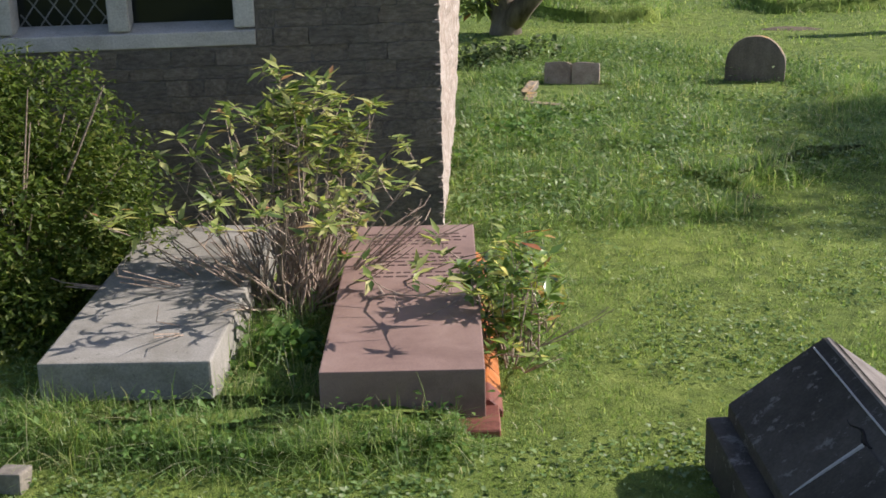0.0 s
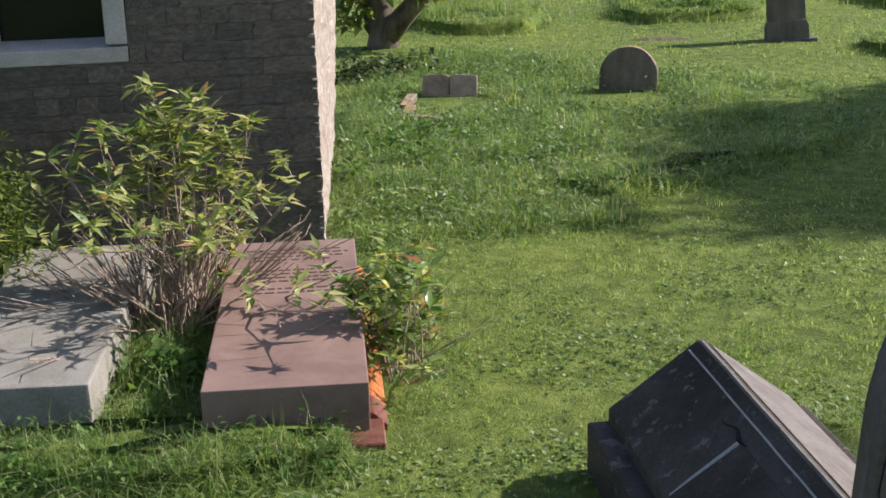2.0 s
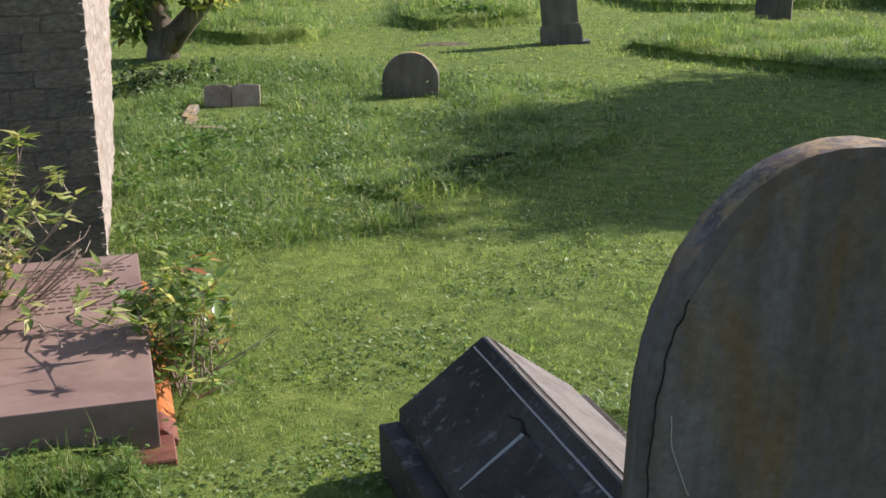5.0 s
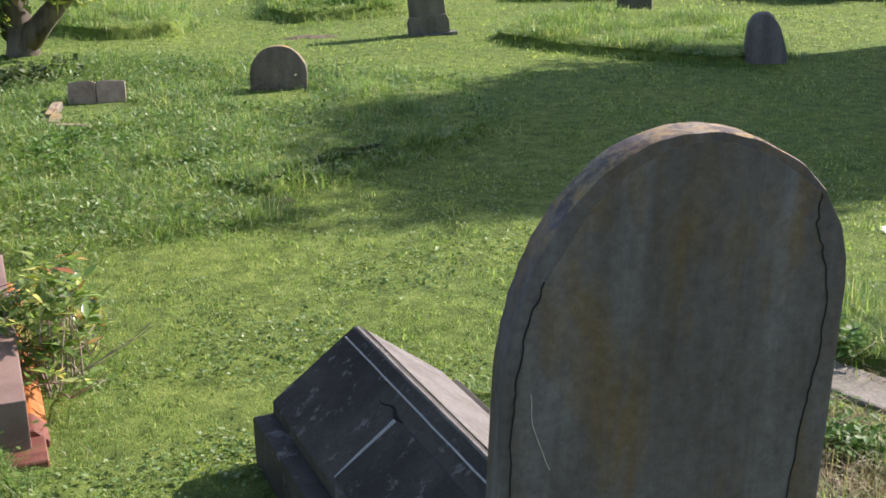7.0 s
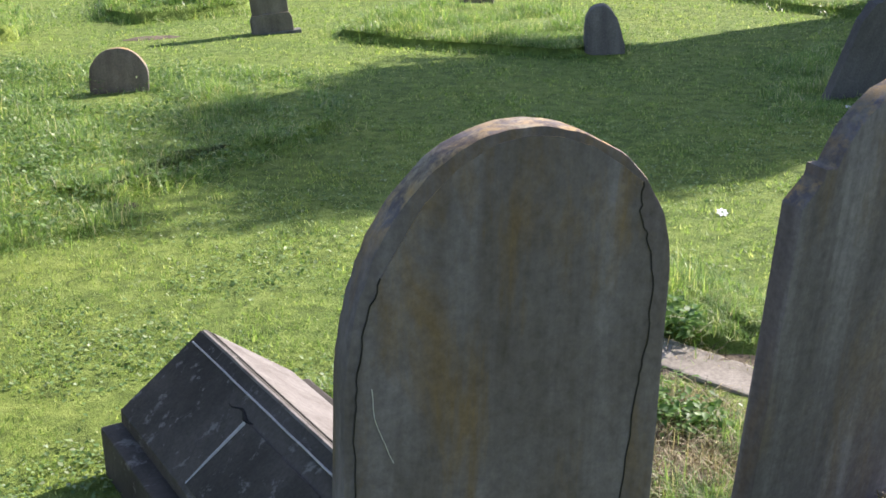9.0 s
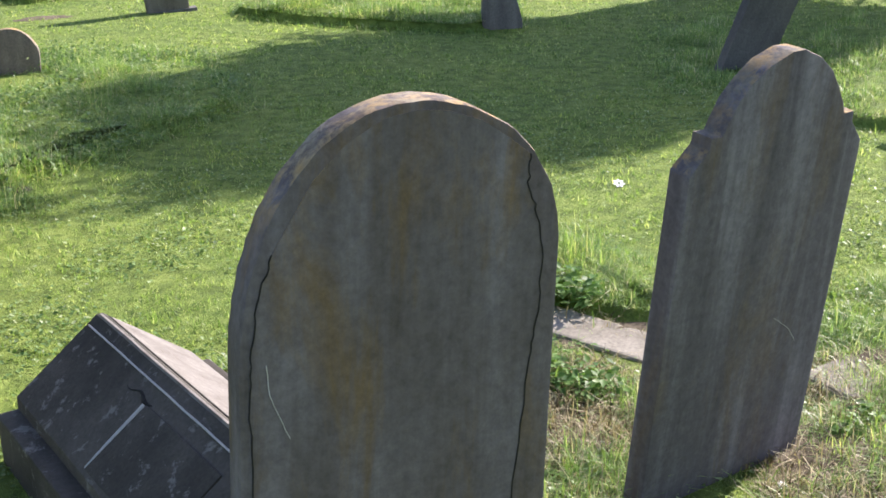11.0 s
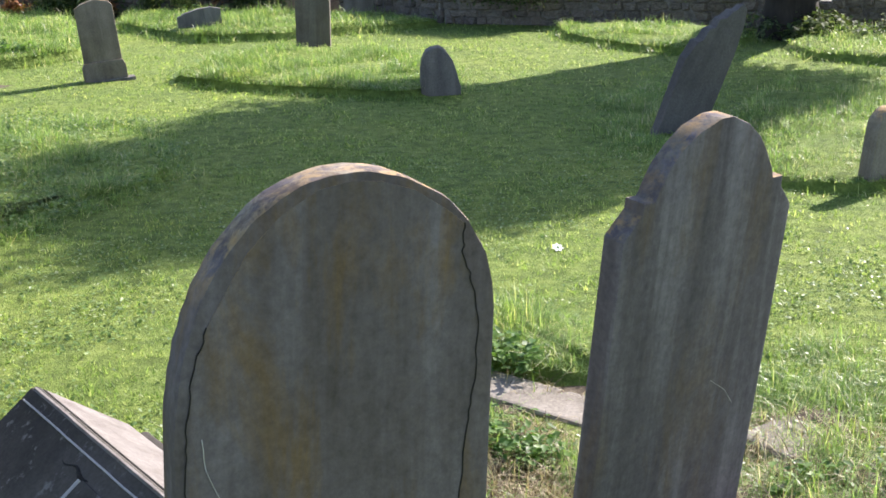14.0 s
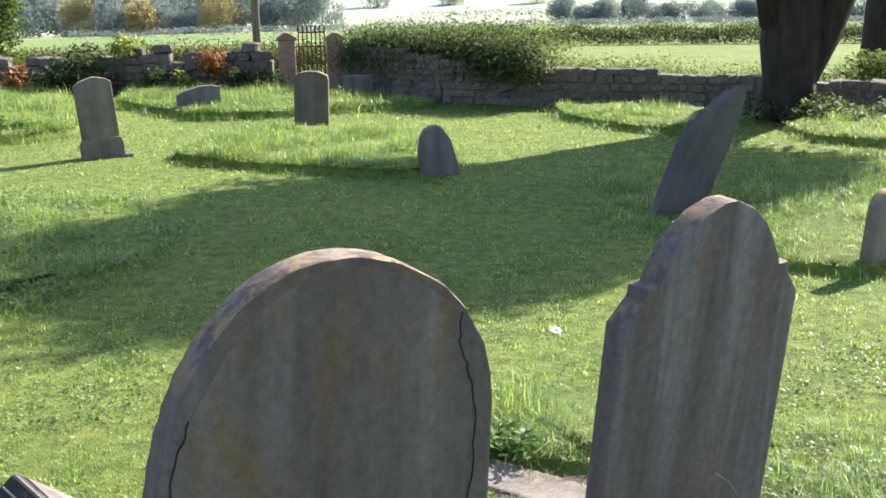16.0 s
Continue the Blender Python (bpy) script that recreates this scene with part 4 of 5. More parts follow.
# ---- shrubs ----
def shoot_bush(name, m, stems, height, spread, leafmat, label, leaf, twigs, whorl, category, low=.55, aspect=.32, thin=.006, bare=0, splay=1.0):
    """A many-stemmed shrub: bare stems fork near the top, and every twig ends in a whorl of leaves."""
    ob = thing(name, m, label, category)
    bm = bmesh.new()
    tips, ways = [], []

    def rosette(c, n):
        for _ in range(n):
            a = random.uniform(0, math.tau)
            tips.append(c + Vector((random.gauss(0, .008), random.gauss(0, .008), random.gauss(0, .014))))
            ways.append((math.cos(a), math.sin(a), random.uniform(-.25, .75)))

    for i in range(stems + bare):
        a = random.uniform(0, math.tau)
        s = abs(random.gauss(0, 1)) * spread * .62
        h = height * (1 - .4 * min(s / spread, 1.3)) * random.uniform(.72, 1.05)
        if i >= stems:
            h *= random.uniform(.35, .62)
            s *= .9
        b = Vector((random.uniform(-.15, .15), random.uniform(-.15, .15), -.03))
        pts = []
        for k in range(7):
            t = k / 6
            pts.append(b + Vector((math.cos(a) * s * t ** 1.3 * splay, math.sin(a) * s * t ** 1.3 * splay, h * t)) + noise.noise_vector(Vector((i, t * 3.1, 0))) * .07 * t)
        tube(bm, pts, [thin * (1.25 - .95 * k / 6) for k in range(7)], 5)
        if i < stems:
            rosette(pts[-1], whorl)
            for _ in range(max(1, int(twigs * random.uniform(.6, 1.4)))):
                t = low + (1 - low) * random.random()
                k = min(int(t * 6), 5)
                q = pts[k].lerp(pts[k + 1], t * 6 - k)
                w = random.uniform(0, math.tau)
                r = random.uniform(.06, .16) * height / 1.3
                e = q + Vector((math.cos(w) * r, math.sin(w) * r, r * random.uniform(.3, 1.0)))
                tube(bm, [q, q.lerp(e, .5) + Vector((0, 0, -.01)), e], [thin * .5, thin * .4, thin * .25], 4)
                rosette(e, int(whorl * random.uniform(.6, 1.2)))
        else:
            for _ in range(3):
                d = Vector((random.gauss(0, .09), random.gauss(0, .09), random.uniform(.0, .12)))
                tube(bm, [pts[4], pts[-1] + d * .5, pts[-1] + d], [thin * .6, thin * .45, thin * .3], 4)
    part("stem", bm, TWIG, ob, "bare brown stems", kind="stuff")
    v, w = np.array([tuple(t) for t in tips]), np.array(ways)
    leaves("leaves", v, np.full(len(v), leaf), leafmat, ob, aspect=aspect, droop=.25, out=w * 1.6)
    return ob


shoot_bush("shrub", pose(-4.22, 4.48, 0), 40, 1.28, .86, BUSH, "leggy shrub with yellow-green leaves between the tombs", .088, 5, 9, "shrub", .62, .34, .0068, 80)
shoot_bush("laurel_shrub", pose(-3.06, 4.62, 0), 17, .58, .38, LAUREL, "small glossy laurel beside the granite tomb", .088, 5, 8, "shrub", .3, .36, .005, 8)
shoot_bush("laurel_shrub", pose(-3.22, 5.05, 0), 10, .46, .24, LAUREL, "small glossy laurel beside the granite tomb", .08, 3, 7, "shrub", .3, .36, .005, 4)


def box_hedge():
    ob = thing("hedge_shrub", pose(-5.62, 4.05, 0), "dense dark green box shrub against the church wall", "shrub")
    balls = [(0, 0, .45, .5, 1), (-.05, .1, .9, .4, .9), (.12, -.42, .4, .46, 1), (-.05, -.5, .8, .38, 1), (-.3, -.2, 1.05, .4, .8), (.05, .32, .5, .36, 1.0), (.25, -.75, .28, .36, 1), (-.45, -.7, .8, .5, .9), (.18, .12, .3, .42, 1), (.5, -.6, .12, .26, 1)]
    bm = bmesh.new()
    for i in range(30):
        a = random.uniform(0, math.tau)
        s, h = random.uniform(.1, .6), random.uniform(.5, 1.2)
        tube(bm, [(0, -.2, -.05), (math.cos(a) * s * .5, math.sin(a) * s * .6 - .2, h * .5), (math.cos(a) * s, math.sin(a) * s * 1.2 - .2, h)], [.01, .007, .003], 4)
    part("stem", bm, TWIG, ob, kind="stuff")
    p = clumps(40000, balls)
    p = p[p[:, 2] > -.05]
    leaves("leaves", p, np.full(len(p), .042), HEDGE, ob, aspect=.5, droop=.0)
    return ob


box_hedge()


def ivy(name, m, balls, n, size, mat, label, category="ivy"):
    p = clumps(n, balls)
    p = p[p[:, 2] > -.02]
    ob = leaves(name, p, np.full(len(p), size), mat, None, "", "", aspect=.8, droop=.2)
    ob.matrix_world = m
    return tagged(ob, label, category, kind="stuff")


ivy("ivy_patch", pose(4.85, 18.7, 0), spread_balls(16, (.2, -.1, .1), 1.2, .6, .15, .3), 2600, .085, IVY, "tangled ivy round the foot of the old tree")
ivy("bramble_patch", pose(6.1, 18.3, 0), spread_balls(10, (-.4, 0, .1), 1.2, .5, .12, .28), 1500, .09, IVY, "low pale-leaved bramble under the wall", "bramble")
ivy("nettle_patch", pose(6.6, 21.4, 0), spread_balls(12, (.3, 0, .5), .9, .5, .3, .35), 2600, .075, MEADOW, "yellow-green nettles behind the boundary wall", "nettles")
ivy("weed_patch", pose(-8.0, 11.7, 0), spread_balls(9, (.2, 0, .05), .5, .6, .08, .22), 900, .08, IVY, "grey-green ground ivy by the church", "weeds")
ivy("weed_patch", pose(-5.2, 8.0, 0), spread_balls(14, (-.1, .3, .02), .45, 1.1, .06, .2), 1800, .055, WEED, "low broad-leaved weeds along the church end", "weeds")
ivy("weed_patch", pose(-4.0, 4.15, 0), spread_balls(8, (.12, -.3, .05), .2, .35, .06, .14), 500, .06, WEED, "nettle leaves between the two tombs", "weeds")
ivy("weed_patch", pose(-7.1, 16.4, 0), spread_balls(6, (.6, 1.5, .1), .7, .5, .1, .25), 600, .08, WEED, "leafy weeds on a grassy mound", "weeds")
ivy("rose_bush", pose(-7.4, 24.4, on_land(-7.4, 24.4)), spread_balls(14, (0, 0, .5), .8, .3, .45, .3), 1500, .09, IVY, "leggy climber on the rubble wall", "shrub")
ivy("rose_bush", pose(-6.55, 24.7, on_land(-6.5, 24.7)), spread_balls(6, (0, 0, .95), .22, .15, .25, .2), 420, .085, BUSH, "pale yellow-green sprig on the rubble wall", "shrub")
ivy("dead_fern", pose(-4.85, 24.4, on_land(-4.8, 24.4)), spread_balls(7, (0, 0, .55), .2, .12, .3, .2), 420, .1, RUSSET, "rust-brown dead fern on the wall", "fern")
ivy("dead_fern", pose(-8.6, 24.3, on_land(-8.6, 24.3)), spread_balls(8, (0, 0, .35), .35, .15, .3, .22), 420, .1, RUSSET, "rust-brown dead fern on the wall", "fern")
for k, (x, mt, lab) in enumerate(((-7.9, IVY, "dark bramble sprawling over the rubble wall"), (-6.9, RUSSET, "rusty bramble stems on the rubble wall"), (-6.0, IVY, "dark bramble sprawling over the rubble wall"), (-5.35, BUSH, "pale sprigs against the rubble wall"), (-4.2, IVY, "dark bramble sprawling over the rubble wall"), (-3.7, IVY, "dark bramble sprawling over the rubble wall"))):
    ivy("bramble", pose(x, 24.45, on_land(x, 24.45)), spread_balls(7, (0, 0, .3), .3, .15, .28, .17), 500, .07, mt, lab, "bramble")
ivy("conifer", pose(-9.25, 25.7, on_land(-9.25, 25.7)), spread_balls(16, (0, 0, 1.2), .35, .3, 1.1, .4), 3600, .09, HEDGE, "dark evergreen bush at the end of the wall", "bush")

# ---- walls, gate and pole at the far side ----
JOBS = []
for name, pts, hs, lab, kw in (
        ("wall_boundary", [(-2.25, 24.7), (-.3, 22.3), (1.3, 21.6), (5.7, 20.2), (10.5, 18.8)], [.95, .8, .68, .45, .4], "low boundary wall of grey rubble stone in shade", dict(course=.115, mean=.22, gap=.002, core=.012)),
        ("wall_rubble", [(-3.75, 25.1), (-6.2, 24.95), (-10.5, 25.2)], [.75, .7, .6], "tumbledown wall of rough field stones", dict(course=.15, mean=.25, thick=.5, ragged=.18, gap=.0))):
    w, jobs = rubble_wall(name, pts, hs, lab, **kw)
    JOBS.append((w, jobs))


def gate():
    g = thing("gate", pose(-2.96, 24.95, on_land(-2.96, 25)), "rusted iron churchyard gate standing open", "gate")
    for x in np.linspace(-.25, .25, 7):
        bm = bmesh.new()
        tube(bm, [(x, 0, .05), (x, 0, 1.27)], [.014, .014], 5)
        part("bar", bm, RUSTIRON, g)
    for z in (.15, .85, 1.12):
        bm = bmesh.new()
        box(bm, -.26, .26, -.012, .012, z, z + .03)
        part("rail", bm, RUSTIRON, g)
    for x in (-.2, 0, .2):
        bm = bmesh.new()
        pts = [(x + .07 * math.cos(a), 0, 1.2 + .07 * math.sin(a)) for a in np.linspace(0, math.tau, 13)]
        tube(bm, pts, [.008] * 13, 4)
        part("scroll", bm, RUSTIRON, g)


gate()
for x in (-3.45, -2.52):
    z = on_land(x, 25)
    pier = thing("gate_pier", pose(x, 25.0, z, 0, 0, 8), "brick gate pier with a low gabled cap", "pier", "piers of the gate")
    bm = bmesh.new()
    box(bm, -.16, .16, -.16, .16, -.3, .98)
    part("shaft", soften(bm, .01, .012, 6), PIER, pier)
    bm = bmesh.new()
    prism(bm, [(-.2, .98), (.2, .98), (.2, 1.03), (.04, 1.13), (-.04, 1.13), (-.2, 1.03)], -.2, .2, "y")
    part("cap", soften(bm, .012, .01, 6), PIER, pier, "low gabled cap")
bm = bmesh.new()
tube(bm, [(0, 0, -.5), (0, 0, 3), (.02, 0, 7)], [.085, .08, .065], 12)
ob = part("utility_pole", bm, POLEWOOD, smooth=True)
ob.matrix_world = pose(-4.4, 27.2, on_land(-4.4, 27.2))
tagged(ob, "grey weathered wooden utility pole behind the wall", "pole")


# ---- hedges, fields and woods beyond ----
def hedge_row(name, a, b, h, thick, n, size, mat, label, low=0.0):
    t = rng.beta(1.15, 1.25, n)
    x = a[0] + (b[0] - a[0]) * t + rng.normal(0, thick, n)
    y = a[1] + (b[1] - a[1]) * t + rng.normal(0, thick, n)
    top = h * (.75 + .2 * np.sin(t * 37) * np.sin(t * 91 + 1) + .12 * np.sin(t * 260))
    z = land(x, y) + top * (low + (1 - low) * rng.random(n) ** .6)
    return tagged(leaves(name, np.stack([x, y, z], 1), np.full(n, size), mat, None, aspect=.7, droop=.2), label, "hedge", kind="stuff")


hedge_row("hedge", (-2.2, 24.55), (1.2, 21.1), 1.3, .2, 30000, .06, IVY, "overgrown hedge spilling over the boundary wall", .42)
# same hedge again in brighter leaves, which paint its sunlit tops
hedge_row("hedge", (-2.1, 25.1), (1.6, 22.2), 1.5, .25, 16000, .055, MEADOW, "back of the overgrown hedge on the wall, sunlight painted in brighter leaves", .55)
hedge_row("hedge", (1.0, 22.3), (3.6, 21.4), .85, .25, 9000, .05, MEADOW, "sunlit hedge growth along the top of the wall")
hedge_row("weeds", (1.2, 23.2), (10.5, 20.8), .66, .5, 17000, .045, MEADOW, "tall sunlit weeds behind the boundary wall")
hedge_row("hedge", (-11, 30), (-2.5, 29), .95, .35, 30000, .07, FIELDHEDGE, "field hedge behind the rubble wall")
hedge_row("hedge", (-2, 62), (30, 56), 1.05, .4, 40000, .11, FIELDHEDGE, "long clipped field hedge across the meadow")
hedge_row("hedge", (-60, 190), (160, 260), 1.6, 1.0, 26000, .28, HAZYLEAF, "far field boundary hedge")
hedge_row("hedge", (-20, 460), (330, 480), 2.6, 2.0, 16000, .5, HAZYLEAF, "far field boundary hedge")


def flecks(name, pos, size, mat, label, category):
    """Far foliage: small sprays, each one bent quad."""
    n = len(pos)
    d = rng.normal(0, 1, (n, 3))
    d /= np.linalg.norm(d, axis=1)[:, None]
    e = np.cross(d, rng.normal(0, 1, (n, 3)))
    e /= np.linalg.norm(e, axis=1)[:, None]
    k = (size * (.6 + .8 * rng.random(n)))[:, None]
    v = np.stack([pos - d * k * .5, pos + e * k * .35, pos + d * k * .5, pos - e * k * .35], 1).reshape(-1, 3)
    f = np.arange(n * 4).reshape(-1, 4)
    return tagged(raw(name, v, f, mat), label, category, kind="stuff")


def woods(name, spots, mat, label, per=1500):
    pos, sz = [], []
    for x, y, r, h in spots:
        z = on_land(x, y)
        b = [(x + random.gauss(0, r * .45), y + random.gauss(0, r * .3), z + h * random.uniform(.1, .82), r * random.uniform(.3, .6), 1.0) for _ in range(11)]
        pos.append(clumps(per * 4, b))
        sz.append(np.full(per * 4, r * .08))
    return flecks(name, np.vstack(pos), np.concatenate(sz), mat, label, "trees")


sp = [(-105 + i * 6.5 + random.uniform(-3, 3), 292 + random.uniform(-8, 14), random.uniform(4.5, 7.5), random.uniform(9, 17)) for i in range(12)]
woods("far_woods", sp, HAZYLEAF, "woodland across the fields, haze painted into its leaves")
woods("far_woods", [(-125 + i * 9.5 + random.uniform(-3, 3), 335 + random.uniform(-8, 8), random.uniform(8, 10), random.uniform(13, 19)) for i in range(9)], HAZYLEAF, "deep woodland on the slope, haze painted into its leaves", 1100)
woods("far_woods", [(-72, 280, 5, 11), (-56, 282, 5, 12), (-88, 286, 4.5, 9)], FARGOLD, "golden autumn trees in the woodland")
woods("far_woods", [(22 + i * 6.0 + random.uniform(-2, 2), 350 + random.uniform(-8, 8), random.uniform(3.5, 5), random.uniform(4, 8)) for i in range(16)], HAZYLEAF, "copse across the valley, haze painted into its leaves")
woods("far_woods", [(44, 346, 2.0, 12), (52, 347, 1.6, 10)], HAZYLEAF, "two tall conifers in the copse", 900)
woods("far_woods", [(-30 + i * 30 + random.uniform(-9, 9), 520 + random.uniform(-20, 30), 7, 9) for i in range(12)], HAZYLEAF, "scattered trees on the far hillside", 700)

# ---- grass ----
# mown lawn: short blades, thinning out with distance
n = 480000
th = np.radians(rng.uniform(-24, 60, n) + 90)
rr = 3.3 * np.exp(rng.random(n) * math.log(30 / 3.3))
xy = np.stack([rr * np.cos(th), rr * np.sin(th)], 1)
ca, sa = math.cos(radians(42)), math.sin(radians(42))
u = (xy[:, 0] + 4.49) * ca + (xy[:, 1] - 6.13) * sa
v = -(xy[:, 0] + 4.49) * sa + (xy[:, 1] - 6.13) * ca
keep = ~((u < .25) & (v > 0) & (v < 3.1)) & (xy[:, 1] < 24.5)
tone = np.clip(.95 + .35 * wob(xy[:, 0], xy[:, 1], 4.3) + .45 * wob(xy[:, 0], xy[:, 1], 13.1, 1) + .3 * wob(xy[:, 0], xy[:, 1], 29.0, 2), .3, 2)
for poly in ([(.05, 5.5), (.2, 5.65), (.95, 5.1), (.8, 4.85)], [(1.3, 4.8), (1.4, 5.15), (1.75, 5.0), (1.6, 4.65)]):
    keep &= ~(inside(poly, xy[:, 0], xy[:, 1]) & (rng.random(n) < .96))
for poly in ([(.2, 5.2), (.75, 4.85), (.6, 3.7), (.2, 3.7)], [(1.2, 4.3), (1.5, 4.75), (2.1, 5.0), (2.2, 4.0), (1.3, 3.6), (.9, 3.8)]):
    keep &= ~(inside(poly, xy[:, 0], xy[:, 1]) & (rng.random(n) < .75))
xy, rr, tone = xy[keep], rr[keep], tone[keep]
blades("lawn_grass", xy, (.013 + .021 * rng.random(len(xy)) ** 2) * tone * (rr / 5) ** .3, .0058 * (rr / 4.0) ** .8, 1.6, LAWN, "short mown lawn of the churchyard", segs=1)
# broad little leaves of clover and plantain among it
n = 60000
th = np.radians(rng.uniform(-24, 60, n) + 90)
rr = 3.4 * np.exp(rng.random(n) * math.log(11 / 3.4))
p = np.stack([rr * np.cos(th), rr * np.sin(th)], 1)
k = wob(p[:, 0], p[:, 1], 3.1) + rng.normal(0, .35, n) > .15
p = p[k]
lv = leaves("clover", np.column_stack([p, land(p[:, 0], p[:, 1]) + .012 + .012 * rng.random(len(p))]), np.full(len(p), .024), CLOVER, None, aspect=.8, droop=0, flat=.35)
tagged(lv, "clover and plantain leaves in the lawn", "weeds", kind="stuff")

ROUGH = [  # outline, blades, height, dry share
    ([(-4.45, 6.3), (-3.95, 6.1), (-3.9, 6.6), (-3.6, 6.9), (-3.14, 7.25), (-3.3, 7.8), (-2.94, 8.7), (-2.56, 9.5), (-2.37, 10.4), (-2.65, 11.4), (-3.28, 12.6), (-4.6, 13.1), (-7, 13.6), (-8.3, 13.4), (-8.2, 12.3), (-6.4, 9.1)], 150000, 0.17),
    ([(-3.6, 15.8), (-2.6, 15.0), (-1.64, 14.56), (-.69, 14.1), (-.05, 14.5), (-.15, 16.3), (-.8, 17.6), (-1.7, 18.2), (-2.8, 18.0), (-3.4, 17.2)], 70000, 0.2),
    ([(-6.1, 22.5), (-4.4, 20.4), (-2.85, 20.15), (-1.6, 20.9), (-.45, 21.6), (-1.3, 22.6), (-2.0, 23.4), (-3.8, 24.0), (-6.5, 24.5)], 44000, 0.24),
    ([(-9.9, 15.7), (-8.8, 15.25), (-7.9, 15.75), (-8.9, 18), (-10.2, 19.5), (-11.5, 19.2)], 14000, 0.28),
    ([(-7.5, 17.7), (-6.8, 17.1), (-6.05, 17.8), (-5.57, 18.5), (-6.3, 21), (-7.7, 24.3), (-9.2, 24.3), (-8.9, 21.4)], 36000, 0.28),
    ([(1.43, 21.0), (1.54, 19.5), (2.24, 18.1), (3.0, 17.4), (4.2, 18.6), (3.9, 19.7)], 24000, 0.2),
    ([(4.39, 17.8), (4.52, 16.5), (5.24, 15.9), (7.5, 16), (7.5, 18.2), (5.5, 19)], 11000, 0.2),
    ([(2.6, 11.2), (2.4, 9.5), (3.04, 9.2), (3.9, 9.6), (4.9, 12), (5, 14.6), (3.8, 14.7), (2.9, 12.9)], 32000, 0.17),
    ([(1.5, 13.6), (1.3, 10.9), (1.8, 10.6), (2.5, 11.5), (2.3, 14.7)], 12000, 0.13),
    ([(.1, 5.75), (.2, 6.6), (.5, 6.5), (.95, 6.0), (.85, 5.5), (.7, 5.45)], 6500, 0.16),
    ([(1.2, 5.5), (1.5, 5.1), (1.8, 5.1), (2.4, 4.9), (2.8, 5.6), (1.9, 6.1)], 9000, 0.125),
    ([(-4.85, 2.75), (-4.0, 2.75), (-3.1, 3.2), (-2.62, 3.7), (-2.8, 3.85), (-3.3, 3.42), (-3.68, 3.28), (-4.3, 2.88)], 14000, 0.165),
    ([(-3.85, 3.45), (-4.6, 4.5), (-4.25, 4.75), (-3.3, 3.6)], 6500, 0.12),
    ([(-2.62, 4.0), (-3.85, 5.75), (-3.5, 5.9), (-2.45, 4.1)], 6000, 0.1),
    ([(-3.3, 7.8), (-3.1, 8.9), (-2.5, 9.8), (-2.4, 10.5), (-2.7, 11.4), (-3.3, 12.2), (-4.0, 11.6), (-3.9, 10.3), (-3.9, 9.0), (-3.8, 8.0)], 30000, 0.16),
    ([(-3.14, 7.25), (-3.6, 6.9), (-3.9, 6.6), (-4.25, 6.9), (-4.1, 7.7), (-3.5, 7.95), (-3.25, 7.7)], 15000, 0.14),
    ([(-1.25, 4.75), (-.9, 4.4), (-.55, 4.5), (-.75, 5.0)], 1600, 0.18),
]


def cushion(poly, h):
    """The raised, matted body of an uncut patch, under its blades."""
    q = [Vector(p) for p in poly]
    rim = []
    for a, b in zip(q, q[1:] + q[:1]):
        k = max(2, int((b - a).length / .22))
        rim += [a.lerp(b, i / k) for i in range(k)]
    mid = sum(rim, Vector((0, 0))) / len(rim)
    bm = bmesh.new()
    rows = []
    for inset, up in ((-.03, -.02), (.02, .3), (.07, .62), (.16, .8)):
        row = []
        for i, p in enumerate(rim):
            t = (rim[(i + 1) % len(rim)] - rim[i - 1]).normalized()
            w = Vector((-t.y, t.x))
            if w.dot(mid - p) < 0:
                w = -w
            e = p + w * (inset + .05 * noise.noise(Vector((p.x * 3, p.y * 3, 0))))
            row.append(bm.verts.new((e.x, e.y, on_land(e.x, e.y, h * up * (1 + .35 * noise.noise(Vector((p.x * 4, p.y * 4, 5))))))))
        rows.append(row)
    for r, s in zip(rows, rows[1:]):
        for i in range(len(r)):
            bm.faces.new((r[i], r[(i + 1) % len(r)], s[(i + 1) % len(r)], s[i]))
    top = bm.faces.new(rows[-1])
    bmesh.ops.triangulate(bm, faces=[top])
    ob = part("turf_mound", bm, TURF, smooth=True)
    return tagged(ob, "raised matted turf of an uncut patch", "ground", kind="structure")


for poly, n, h in ROUGH:
    if h > .14:
        cushion(poly, h * (.22 if n == 150000 else .8))
    dist = float(np.hypot(*np.array(poly).mean(0)))
    p, size = tufts(poly, n, .022 + .005 * dist, 26)
    if n == 150000:      # trodden low in front of the book and the round-headed stone
        away = (np.hypot(p[:, 0] + 6.15, p[:, 1] - 10.35) > .62) & (np.hypot(p[:, 0] + 4.75, p[:, 1] - 11.35) > .42) | (rng.random(n) < .15)
        p, size = p[away], size[away]
    if n == 70000:
        away = np.hypot(p[:, 0] + .1, p[:, 1] - 14.0) > .42
        p, size = p[away], size[away]
    n = len(p)
    k = .7 + .6 * wob(p[:, 0], p[:, 1], 3.3, len(poly)) + .3 * wob(p[:, 0], p[:, 1], 8.0, 2)
    base = land(p[:, 0], p[:, 1]) + np.where(inside(poly, p[:, 0], p[:, 1]), (.16 if n > 110000 else .5 if h > .14 else 0) * h, 0)
    hh = h * (.3 + .5 * rng.random(n)) * np.clip(k, .45, 1.2) * size
    blades("long_grass", p, hh, np.full(n, .0032 * (dist / 4) ** .7), 2.3, LONG, "tuft of uncut long grass", z=base, segs=2)
